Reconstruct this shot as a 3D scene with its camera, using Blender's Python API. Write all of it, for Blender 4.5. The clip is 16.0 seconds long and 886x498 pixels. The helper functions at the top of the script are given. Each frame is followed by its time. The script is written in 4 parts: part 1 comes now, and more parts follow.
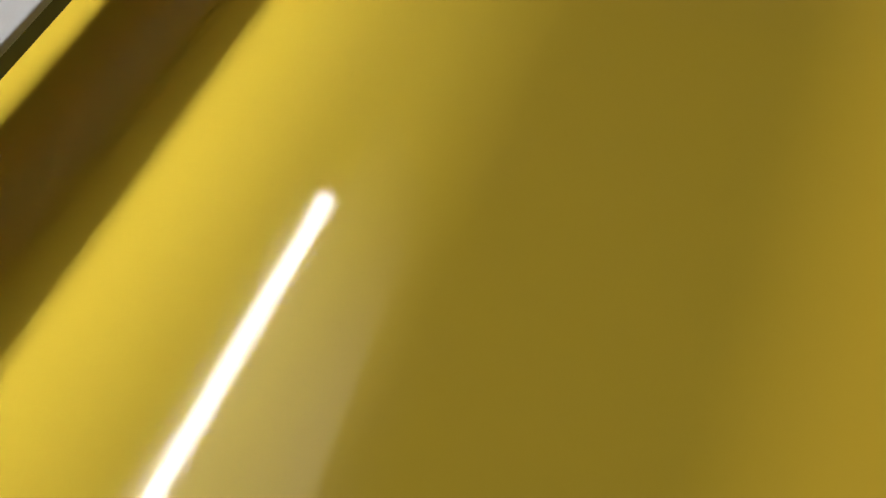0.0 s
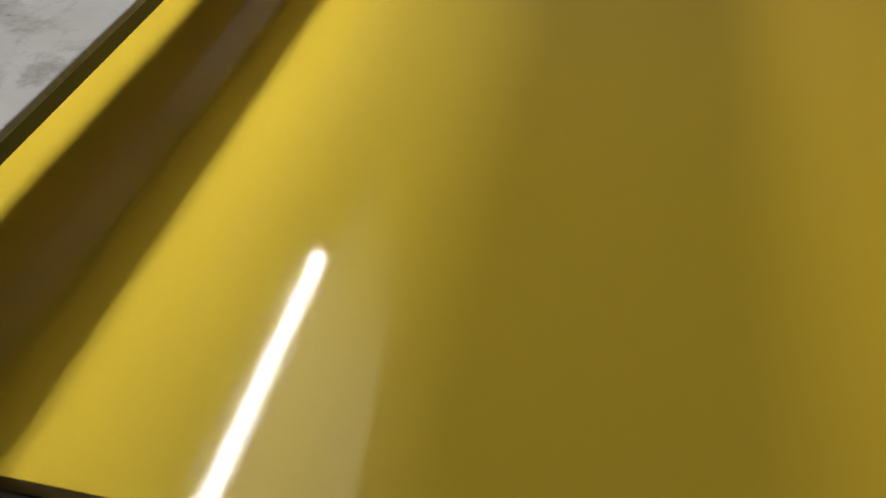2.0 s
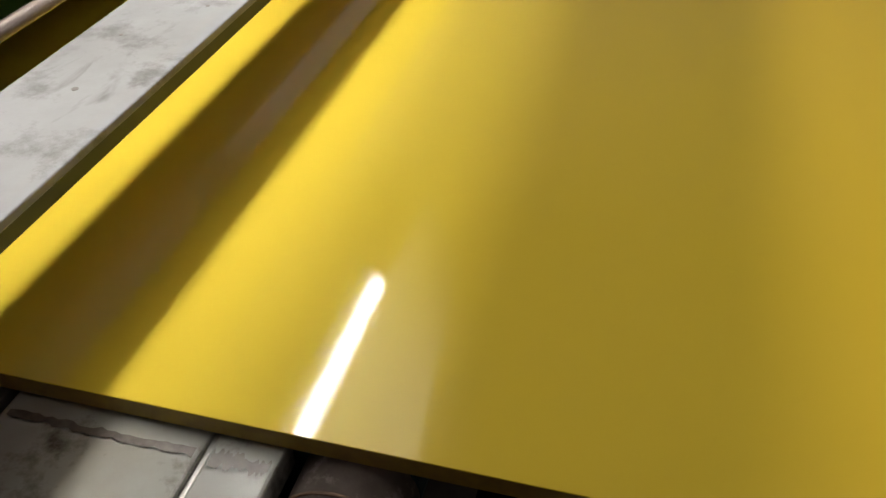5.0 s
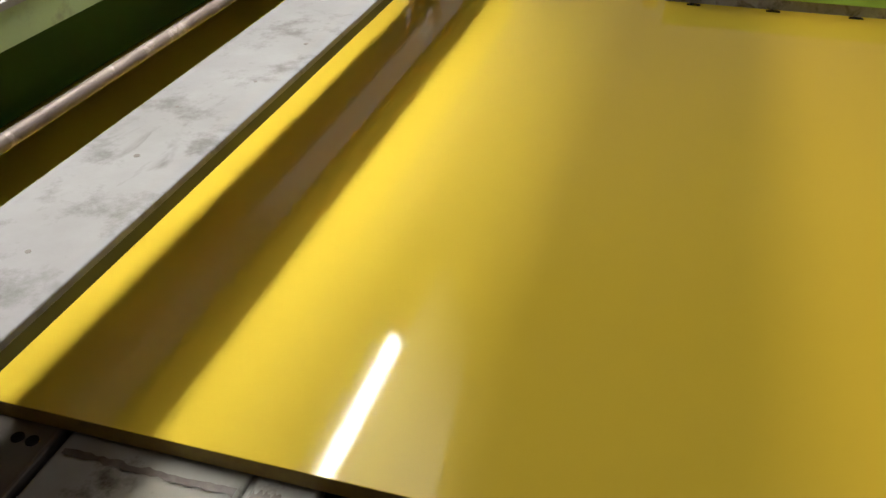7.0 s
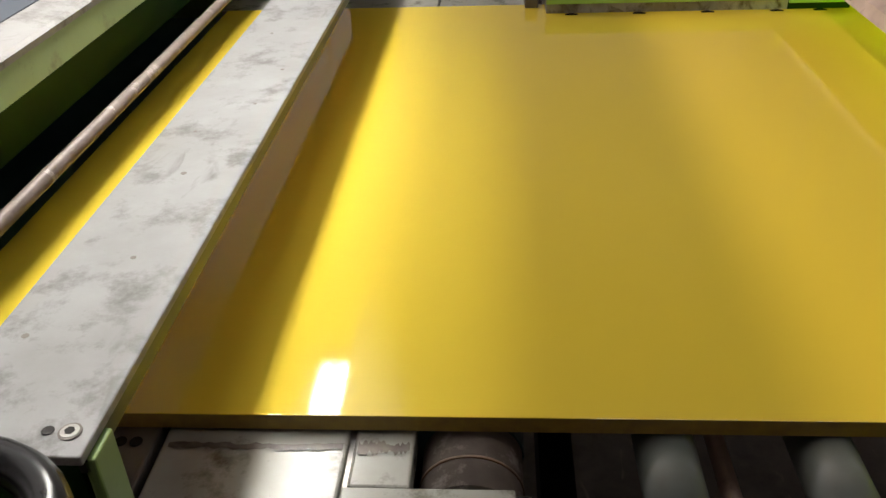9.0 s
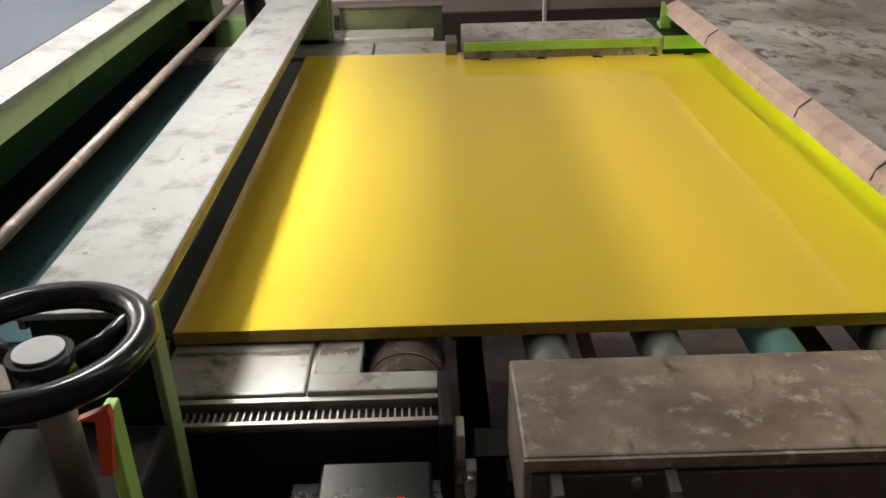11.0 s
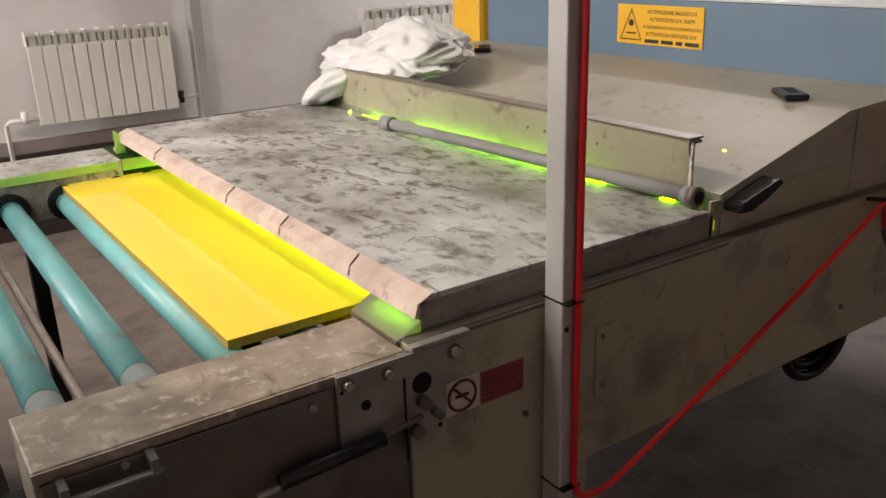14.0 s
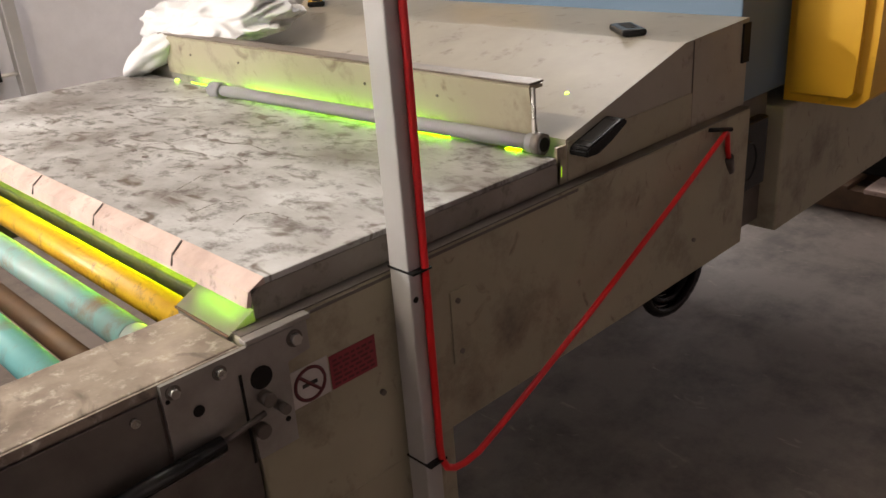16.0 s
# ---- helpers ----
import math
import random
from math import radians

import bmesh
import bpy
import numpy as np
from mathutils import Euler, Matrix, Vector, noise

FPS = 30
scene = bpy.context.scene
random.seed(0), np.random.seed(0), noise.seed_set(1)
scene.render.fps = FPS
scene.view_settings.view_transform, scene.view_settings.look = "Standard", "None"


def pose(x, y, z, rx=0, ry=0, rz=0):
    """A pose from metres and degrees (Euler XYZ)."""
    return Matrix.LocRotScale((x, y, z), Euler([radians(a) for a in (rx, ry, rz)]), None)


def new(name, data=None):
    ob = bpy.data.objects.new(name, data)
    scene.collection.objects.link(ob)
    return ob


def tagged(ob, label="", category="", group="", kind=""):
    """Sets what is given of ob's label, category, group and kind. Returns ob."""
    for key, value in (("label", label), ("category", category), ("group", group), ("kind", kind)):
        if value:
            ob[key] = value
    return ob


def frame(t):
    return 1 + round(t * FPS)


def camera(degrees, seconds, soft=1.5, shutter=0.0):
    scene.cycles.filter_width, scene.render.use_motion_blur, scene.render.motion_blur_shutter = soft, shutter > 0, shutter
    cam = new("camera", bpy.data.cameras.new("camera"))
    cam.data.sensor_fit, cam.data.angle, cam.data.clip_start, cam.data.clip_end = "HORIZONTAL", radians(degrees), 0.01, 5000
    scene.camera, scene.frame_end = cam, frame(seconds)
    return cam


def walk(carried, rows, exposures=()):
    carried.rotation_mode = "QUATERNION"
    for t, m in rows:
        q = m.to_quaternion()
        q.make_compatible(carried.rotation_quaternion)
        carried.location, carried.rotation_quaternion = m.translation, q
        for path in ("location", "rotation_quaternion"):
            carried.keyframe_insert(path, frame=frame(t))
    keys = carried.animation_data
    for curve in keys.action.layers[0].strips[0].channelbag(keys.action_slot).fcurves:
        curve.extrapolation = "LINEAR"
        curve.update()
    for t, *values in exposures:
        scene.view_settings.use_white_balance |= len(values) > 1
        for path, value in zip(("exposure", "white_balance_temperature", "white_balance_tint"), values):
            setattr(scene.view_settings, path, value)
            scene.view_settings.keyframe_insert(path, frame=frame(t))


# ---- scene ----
cam = camera(55.2, 16.0)
PATH = [
    (0.0, -0.475, 0.638, 1.471, 30.44, 0.45, 22.85),
    (0.5, -0.510, 0.491, 1.435, 35.43, -0.58, 19.18),
    (1.0, -0.538, 0.338, 1.414, 40.33, -1.17, 15.46),
    (1.5, -0.569, 0.176, 1.367, 45.58, -1.34, 12.08),
    (2.0, -0.546, 0.040, 1.372, 47.64, -1.45, 11.53),
    (2.5, -0.541, -0.008, 1.347, 48.18, -0.80, 12.45),
    (3.0, -0.484, -0.060, 1.385, 48.81, 0.52, 13.11),
    (5.3, -0.498, -0.079, 1.397, 51.52, 0.98, 15.88),
    (5.5, -0.503, -0.075, 1.404, 51.51, 0.83, 17.02),
    (6.0, -0.509, -0.082, 1.413, 52.62, 0.67, 17.68),
    (6.5, -0.502, -0.100, 1.421, 53.97, 0.34, 17.10),
    (7.0, -0.492, -0.129, 1.430, 55.56, 0.38, 16.48),
    (7.5, -0.484, -0.151, 1.433, 57.29, 1.43, 15.84),
    (8.0, -0.519, -0.177, 1.439, 58.30, 2.44, 14.12),
    (8.5, -0.600, -0.243, 1.435, 58.77, 2.66, 8.78),
    (9.0, -0.645, -0.300, 1.435, 58.37, 2.08, 3.26),
    (9.2, -0.649, -0.323, 1.442, 58.18, 1.87, 2.08),
    (11.3, -0.627, -0.637, 1.475, 63.83, 1.04, -2.74),
    (11.5, -0.645, -0.641, 1.482, 64.36, 1.27, -6.93),
    (12.0, -0.666, -0.663, 1.474, 64.72, 1.24, -19.88),
    (12.5, -0.663, -0.725, 1.481, 65.52, 1.42, -27.79),
    (13.0, -0.638, -0.812, 1.486, 67.12, 1.39, -31.60),
    (13.5, -0.625, -0.914, 1.498, 68.88, 1.55, -33.78),
    (14.0, -0.624, -0.987, 1.506, 70.24, 1.69, -34.74),
    (14.5, -0.619, -1.011, 1.510, 70.72, 2.34, -35.51),
    (15.0, -0.597, -0.958, 1.498, 69.16, 3.04, -38.20),
    (15.5, -0.567, -0.921, 1.489, 67.48, 3.79, -42.04),
    (16.0, -0.515, -0.939, 1.486, 66.76, 3.91, -44.69),
]
EXPOSURES = [(0.0, -1.88), (1.5, -1.88), (2.0, -1.94), (3.0, -1.45), (5.5, -1.38), (8.0, -1.2), (9.0, -1.0), (11.3, -0.66), (13.0, -0.08), (14.5, 0.26), (16.0, 0.5)]
walk(cam, [(t, pose(x, y, z, rx, ry, rz)) for t, x, y, z, rx, ry, rz in PATH], EXPOSURES)

# ---- light ----
TUBE_STRENGTH = 136.0
CEILING_WATTS = 64.0
UV_STRENGTH = 10.5
world = bpy.data.worlds.new("world")
scene.world = world
world.use_nodes = True
world.node_tree.nodes["Background"].inputs[0].default_value = (0.5, 0.52, 0.55, 1)
world.node_tree.nodes["Background"].inputs[1].default_value = 0.05


# ---- materials ----
def mat(name, color, rough=0.5, metal=0.0, other=None, scale=6.0, mix=0.5, stain=None, stain_scale=3.0, stain_at=0.62, stain_soft=0.08,
        bump=0.0, bump_scale=80.0, coat=0.0, streak=None, streak_at=0.66, stretch=(1, 1, 1), rough_var=0.1, spec=0.5):
    m = bpy.data.materials.new(name)
    m.use_nodes = True
    nt = m.node_tree
    b = nt.nodes["Principled BSDF"]
    b.inputs["Metallic"].default_value = metal
    b.inputs["Roughness"].default_value = rough
    b.inputs["Coat Weight"].default_value = coat
    b.inputs["Coat Roughness"].default_value = 0.05
    b.inputs["Specular IOR Level"].default_value = spec
    tc = nt.nodes.new("ShaderNodeTexCoord")
    mp = nt.nodes.new("ShaderNodeMapping")
    mp.inputs["Scale"].default_value = stretch
    nt.links.new(tc.outputs["Object"], mp.inputs["Vector"])
    other = other or tuple(c * 0.8 for c in color)

    def noise_node(sc, detail, rgh=0.6):
        n = nt.nodes.new("ShaderNodeTexNoise")
        n.inputs["Scale"].default_value = sc
        n.inputs["Detail"].default_value = detail
        n.inputs["Roughness"].default_value = rgh
        nt.links.new(mp.outputs["Vector"], n.inputs["Vector"])
        return n

    n1 = noise_node(scale, 6)
    ramp = nt.nodes.new("ShaderNodeValToRGB")
    ramp.color_ramp.elements[0].position, ramp.color_ramp.elements[1].position = 0.5 - mix * 0.4, 0.5 + mix * 0.4
    ramp.color_ramp.elements[0].color = (*other, 1)
    ramp.color_ramp.elements[1].color = (*color, 1)
    nt.links.new(n1.outputs["Fac"], ramp.inputs["Fac"])
    out = ramp.outputs["Color"]
    if stain:
        n2 = noise_node(stain_scale, 8, 0.7)
        r2 = nt.nodes.new("ShaderNodeValToRGB")
        r2.color_ramp.elements[0].position, r2.color_ramp.elements[1].position = stain_at - stain_soft, stain_at + stain_soft
        nt.links.new(n2.outputs["Fac"], r2.inputs["Fac"])
        mx = nt.nodes.new("ShaderNodeMixRGB")
        nt.links.new(r2.outputs["Color"], mx.inputs["Fac"])
        nt.links.new(out, mx.inputs["Color1"])
        mx.inputs["Color2"].default_value = (*stain, 1)
        out = mx.outputs["Color"]
    if streak:
        mp2 = nt.nodes.new("ShaderNodeMapping")
        mp2.inputs["Scale"].default_value = (13, 6, 10)
        mp2.inputs["Rotation"].default_value = (0, 0, 0.6)
        nt.links.new(tc.outputs["Object"], mp2.inputs["Vector"])
        n4 = nt.nodes.new("ShaderNodeTexNoise")
        n4.inputs["Scale"].default_value, n4.inputs["Detail"].default_value, n4.inputs["Distortion"].default_value = 1.6, 7, 1.2
        nt.links.new(mp2.outputs["Vector"], n4.inputs["Vector"])
        r4 = nt.nodes.new("ShaderNodeValToRGB")
        r4.color_ramp.elements[0].position, r4.color_ramp.elements[1].position = streak_at - 0.05, streak_at + 0.07
        nt.links.new(n4.outputs["Fac"], r4.inputs["Fac"])
        m4 = nt.nodes.new("ShaderNodeMixRGB")
        nt.links.new(r4.outputs["Color"], m4.inputs["Fac"])
        nt.links.new(out, m4.inputs["Color1"])
        m4.inputs["Color2"].default_value = (*streak, 1)
        out = m4.outputs["Color"]
    nt.links.new(out, b.inputs["Base Color"])
    if rough_var:
        mr = nt.nodes.new("ShaderNodeMapRange")
        mr.inputs["To Min"].default_value, mr.inputs["To Max"].default_value = max(0.02, rough - rough_var), min(1, rough + rough_var)
        nt.links.new(n1.outputs["Fac"], mr.inputs["Value"])
        nt.links.new(mr.outputs["Result"], b.inputs["Roughness"])
    if bump:
        n3 = noise_node(bump_scale, 4)
        bp = nt.nodes.new("ShaderNodeBump")
        bp.inputs["Strength"].default_value = bump
        bp.inputs["Distance"].default_value = 0.002
        nt.links.new(n3.outputs["Fac"], bp.inputs["Height"])
        nt.links.new(bp.outputs["Normal"], b.inputs["Normal"])
    return m


def glow(name, color, strength):
    m = bpy.data.materials.new(name)
    m.use_nodes = True
    b = m.node_tree.nodes["Principled BSDF"]
    b.inputs["Base Color"].default_value = (*color, 1)
    b.inputs["Emission Color"].default_value = (*color, 1)
    b.inputs["Emission Strength"].default_value = strength
    return m


M = {}
M["lacquer"] = mat("yellow lacquer", (0.82, 0.604, 0.058), 0.055, other=(0.81, 0.594, 0.058), scale=3, bump=0.012, bump_scale=260, rough_var=0.0, spec=0.52)
M["board_core"] = mat("fibreboard edge", (0.42, 0.30, 0.05), 0.5, other=(0.30, 0.20, 0.05), scale=60, bump=0.2)
M["beam_white"] = mat("worn white paint", (0.285, 0.285, 0.29), 0.5, other=(0.21, 0.205, 0.205), scale=11, stain=(0.11, 0.105, 0.10), stain_scale=17, stain_at=0.60, stain_soft=0.08, bump=0.12, streak=(0.14, 0.135, 0.13), streak_at=0.675)
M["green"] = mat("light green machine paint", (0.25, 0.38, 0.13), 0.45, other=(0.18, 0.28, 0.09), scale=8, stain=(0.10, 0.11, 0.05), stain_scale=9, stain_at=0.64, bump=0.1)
# green paint made brighter; on the far edges it carries the curing glow
M["lime"] = mat("brightened lime green paint", (0.44, 0.80, 0.17), 0.45, other=(0.34, 0.62, 0.13), scale=9, stain=(0.14, 0.20, 0.05), stain_scale=16, stain_at=0.64, bump=0.1)
M["green_dirty"] = mat("dirty olive green paint", (0.17, 0.19, 0.085), 0.5, other=(0.10, 0.11, 0.06), scale=9, stain=(0.06, 0.055, 0.04), stain_scale=12, stain_at=0.60, bump=0.1)
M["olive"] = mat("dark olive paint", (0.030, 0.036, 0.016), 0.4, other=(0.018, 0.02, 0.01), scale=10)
M["slate"] = mat("dark slate lid paint", (0.052, 0.064, 0.085), 0.45, other=(0.04, 0.052, 0.068), scale=3)
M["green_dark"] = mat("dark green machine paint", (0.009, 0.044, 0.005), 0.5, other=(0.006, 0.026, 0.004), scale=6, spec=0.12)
M["hood"] = mat("soiled pale sheet metal", (0.51, 0.515, 0.515), 0.42, other=(0.19, 0.172, 0.155), scale=3.4, mix=0.42, stain=(0.075, 0.058, 0.046), stain_scale=13, stain_at=0.59, stain_soft=0.08, bump=0.12, stretch=(1.5, 1, 1), streak=(0.115, 0.09, 0.07), streak_at=0.62)
M["lip"] = mat("scuffed pinkish sheet edge", (0.62, 0.49, 0.44), 0.45, other=(0.36, 0.265, 0.23), scale=10, stain=(0.20, 0.15, 0.13), stain_scale=26, stain_at=0.65, bump=0.1)
M["beige"] = mat("beige machine paint", (0.40, 0.365, 0.265), 0.5, other=(0.33, 0.30, 0.21), scale=3, stain=(0.14, 0.11, 0.08), stain_scale=5, stain_at=0.64, stain_soft=0.12, bump=0.06, streak=(0.20, 0.165, 0.12), streak_at=0.68)
M["beige_top"] = mat("dusty beige cover paint", (0.40, 0.37, 0.31), 0.55, other=(0.31, 0.285, 0.235), scale=5, stain=(0.16, 0.135, 0.10), stain_scale=14, stain_at=0.66, bump=0.06)
M["grime"] = mat("grimy bare steel cover", (0.38, 0.32, 0.26), 0.44, other=(0.16, 0.125, 0.10), scale=10, mix=0.45, stain=(0.50, 0.45, 0.39), stain_scale=38, stain_at=0.61, stain_soft=0.07, bump=0.18, metal=0.15, streak=(0.12, 0.095, 0.075), streak_at=0.66)
M["flange_top"] = mat("worn brown sheet edge", (0.20, 0.165, 0.13), 0.5, other=(0.11, 0.085, 0.065), scale=20, bump=0.15)
M["skirt"] = mat("dull grey sheet edge", (0.30, 0.275, 0.24), 0.5, other=(0.20, 0.18, 0.155), scale=8, stain=(0.10, 0.085, 0.07), stain_scale=18, stain_at=0.63, bump=0.1)
M["rail"] = mat("pale green rail paint", (0.28, 0.37, 0.19), 0.45, other=(0.22, 0.29, 0.15), scale=7, stain=(0.14, 0.15, 0.10), stain_scale=12, stain_at=0.66, bump=0.1)
M["undercolour"] = mat("orange-brown undercolour", (0.34, 0.16, 0.045), 0.6, other=(0.22, 0.10, 0.03), scale=5, stain=(0.10, 0.07, 0.03), stain_scale=7, stain_at=0.6, bump=0.1)
M["handle_grey"] = mat("worn dark grey plastic", (0.13, 0.13, 0.13), 0.4, other=(0.08, 0.08, 0.08), scale=14)
M["rod"] = mat("brown tarnished steel rod", (0.22, 0.18, 0.16), 0.5, metal=0.15, other=(0.11, 0.085, 0.075), scale=22, stain=(0.55, 0.5, 0.46), stain_scale=20, stain_at=0.64, bump=0.1)
M["steel"] = mat("scratched grey steel", (0.42, 0.40, 0.38), 0.35, metal=0.6, other=(0.28, 0.26, 0.24), scale=14, bump=0.1, stretch=(1, 6, 1))
M["steel_dark"] = mat("dark oily steel", (0.20, 0.18, 0.16), 0.4, metal=0.5, other=(0.12, 0.10, 0.09), scale=10, bump=0.1)
M["bolt"] = mat("bright bolt steel", (0.62, 0.60, 0.57), 0.28, metal=0.9, scale=40)
M["plate"] = mat("greasy pale machine plate", (0.40, 0.40, 0.375), 0.22, other=(0.33, 0.315, 0.275), scale=9, mix=0.4, stain=(0.10, 0.085, 0.07), stain_scale=16, stain_at=0.62, bump=0.08)
M["black"] = mat("black plastic", (0.010, 0.010, 0.011), 0.22, other=(0.015, 0.015, 0.015), scale=20, spec=0.35, rough_var=0.05)
M["grease"] = mat("dark brown grease", (0.07, 0.052, 0.042), 0.35, other=(0.17, 0.14, 0.12), scale=60, mix=0.4)
# black shared by dark parts and recesses, whose shade it carries
M["void"] = mat("black for dark parts and recesses", (0.010, 0.009, 0.008), 0.7, other=(0.016, 0.014, 0.012), scale=8, spec=0.2)
M["belt"] = mat("dark green conveyor belt", (0.032, 0.072, 0.082), 0.5, other=(0.026, 0.058, 0.066), scale=5, spec=0.3, stain=(0.025, 0.045, 0.045), stain_scale=7, stain_at=0.66, bump=0.05, bump_scale=300)
M["turquoise"] = mat("turquoise roller sleeve", (0.17, 0.43, 0.44), 0.4, other=(0.13, 0.35, 0.37), scale=12, stain=(0.20, 0.26, 0.24), stain_scale=9, stain_at=0.60, bump=0.08)
M["turq_worn"] = mat("worn turquoise roller sleeve", (0.18, 0.38, 0.39), 0.45, other=(0.22, 0.30, 0.28), scale=9, mix=0.35, stain=(0.22, 0.16, 0.11), stain_scale=8, stain_at=0.57, bump=0.1)
M["worn_end"] = mat("grey stained roller end", (0.17, 0.20, 0.195), 0.5, other=(0.14, 0.14, 0.13), scale=12, mix=0.4, bump=0.1)
M["yellow_roll"] = mat("yellow roller sleeve", (0.72, 0.43, 0.02), 0.4, other=(0.52, 0.28, 0.02), scale=12, stain=(0.15, 0.085, 0.02), stain_scale=24, stain_at=0.61, bump=0.1)
M["rust"] = mat("rusty brown bar", (0.17, 0.095, 0.05), 0.6, other=(0.09, 0.055, 0.035), scale=12, bump=0.2)
M["red"] = mat("red rubber hose", (0.75, 0.012, 0.014), 0.35, other=(0.62, 0.010, 0.012), scale=10)
M["post"] = mat("grey aluminium profile", (0.50, 0.49, 0.48), 0.42, metal=0.3, other=(0.44, 0.43, 0.42), scale=5, bump=0.05)
M["conduit"] = mat("grey plastic conduit", (0.26, 0.26, 0.27), 0.5, other=(0.22, 0.22, 0.22), scale=9)
M["blue"] = mat("blue-grey machine paint", (0.13, 0.20, 0.28), 0.5, other=(0.11, 0.175, 0.25), scale=2, bump=0.04)
M["blue_top"] = mat("pale machine top", (0.52, 0.55, 0.58), 0.5, scale=3)
M["yellow_cap"] = mat("yellow cover paint", (0.78, 0.44, 0.02), 0.45, other=(0.70, 0.38, 0.02), scale=4, stain=(0.30, 0.17, 0.03), stain_scale=14, stain_at=0.72, bump=0.05)
M["sign_yellow"] = mat("yellow sign film", (0.80, 0.45, 0.015), 0.4, other=(0.76, 0.42, 0.015), scale=5)
M["sign_black"] = mat("black print", (0.015, 0.013, 0.01), 0.5)
M["sign_white"] = mat("white sign film", (0.60, 0.57, 0.54), 0.45, scale=10)
M["sign_red"] = mat("red sign film", (0.28, 0.035, 0.045), 0.45, other=(0.22, 0.03, 0.04), scale=12)
M["sign_dark"] = mat("dark red print", (0.13, 0.02, 0.025), 0.5)
M["radiator"] = mat("white enamel", (0.74, 0.72, 0.69), 0.35, other=(0.70, 0.68, 0.65), scale=3)
# enamel darkened: the shade between the fins is in this colour
M["radiator_in"] = mat("shaded grey fin enamel", (0.40, 0.41, 0.37), 0.5, scale=6)
M["wall"] = mat("off-white plaster", (0.80, 0.78, 0.80), 0.85, other=(0.70, 0.68, 0.70), scale=1.3, stain=(0.60, 0.58, 0.59), stain_scale=2.2, stain_at=0.6, stain_soft=0.2, bump=0.15, bump_scale=40)
M["wall_low"] = mat("mauve-grey wall paint", (0.30, 0.25, 0.25), 0.8, other=(0.26, 0.21, 0.21), scale=3)
M["dark_trim"] = mat("dark brown skirting", (0.035, 0.024, 0.022), 0.6)
M["floor"] = mat("dusty concrete floor", (0.19, 0.155, 0.13), 0.6, other=(0.135, 0.108, 0.090), scale=1.6, stain=(0.075, 0.060, 0.050), stain_scale=3.2, stain_at=0.54, stain_soft=0.10, bump=0.2, streak=(0.24, 0.195, 0.16), streak_at=0.70)
M["ceiling"] = mat("grey ceiling", (0.42, 0.40, 0.38), 0.9, scale=1.5)
M["bag"] = mat("white woven plastic", (0.66, 0.66, 0.67), 0.45, other=(0.60, 0.60, 0.61), scale=12, bump=0.3, bump_scale=50)
M["lamp_body"] = mat("white lamp enamel", (0.72, 0.71, 0.68), 0.4, scale=5)
M["orange"] = mat("orange-red plastic", (0.75, 0.09, 0.02), 0.4)
# translucent so that a glowing strip below turns the sheet metal guard green
M["opal"] = bpy.data.materials.new("translucent guard sheet")
M["opal"].use_nodes = True
_nt = M["opal"].node_tree
_tr = _nt.nodes.new("ShaderNodeBsdfTranslucent")
_tr.inputs["Color"].default_value = (0.66, 0.64, 0.55, 1)
_mx = _nt.nodes.new("ShaderNodeMixShader")
_mx.inputs[0].default_value = 0.75
_nt.nodes["Principled BSDF"].inputs["Base Color"].default_value = (0.42, 0.39, 0.33, 1)
_nt.links.new(_nt.nodes["Principled BSDF"].outputs[0], _mx.inputs[1])
_nt.links.new(_tr.outputs[0], _mx.inputs[2])
_nt.links.new(_mx.outputs[0], _nt.nodes["Material Output"].inputs["Surface"])
M["tube"] = glow("fluorescent tube glass", (1.0, 0.98, 0.93), TUBE_STRENGTH)
M["side_glow"] = glow("glowing milky shade", (1.0, 0.96, 0.86), 5.0)
# the shade emits by itself, fading along the tube, in place of light passing through
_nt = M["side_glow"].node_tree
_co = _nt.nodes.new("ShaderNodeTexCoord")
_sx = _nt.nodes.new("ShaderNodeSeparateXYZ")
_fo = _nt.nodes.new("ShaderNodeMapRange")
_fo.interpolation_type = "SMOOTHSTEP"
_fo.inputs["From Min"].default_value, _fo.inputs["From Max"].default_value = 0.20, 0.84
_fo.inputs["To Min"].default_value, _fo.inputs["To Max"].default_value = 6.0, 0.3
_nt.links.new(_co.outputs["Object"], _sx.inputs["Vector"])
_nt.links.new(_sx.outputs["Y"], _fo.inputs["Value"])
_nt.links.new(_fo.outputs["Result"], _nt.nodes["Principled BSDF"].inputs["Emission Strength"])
M["diffuser"] = glow("ceiling light diffuser", (1.0, 0.92, 0.82), 3.0)
M["uv"] = glow("green curing light", (0.36, 1.0, 0.0), UV_STRENGTH * 2.0)
M["uv_in"] = glow("yellow-green curing light", (0.66, 1.0, 0.0), UV_STRENGTH * 2.1)
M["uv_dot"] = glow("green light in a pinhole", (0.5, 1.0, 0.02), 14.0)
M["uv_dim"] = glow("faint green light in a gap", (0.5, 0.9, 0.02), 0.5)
M["led"] = glow("red display segments", (1.0, 0.03, 0.02), 5.0)


# ---- building blocks ----
ORIGIN = {}


def box(bm, x0, x1, y0, y1, z0, z1, bevel=0.0):
    vs = [bm.verts.new((x, y, z)) for x in (x0, x1) for y in (y0, y1) for z in (z0, z1)]
    fs = [bm.faces.new([vs[i] for i in f]) for f in ((0, 1, 3, 2), (4, 6, 7, 5), (0, 4, 5, 1), (2, 3, 7, 6), (0, 2, 6, 4), (1, 5, 7, 3))]
    if bevel:
        edges = {e for f in fs for e in f.edges}
        bmesh.ops.bevel(bm, geom=list(edges), offset=bevel, segments=2, affect="EDGES", profile=0.5)
    return bm


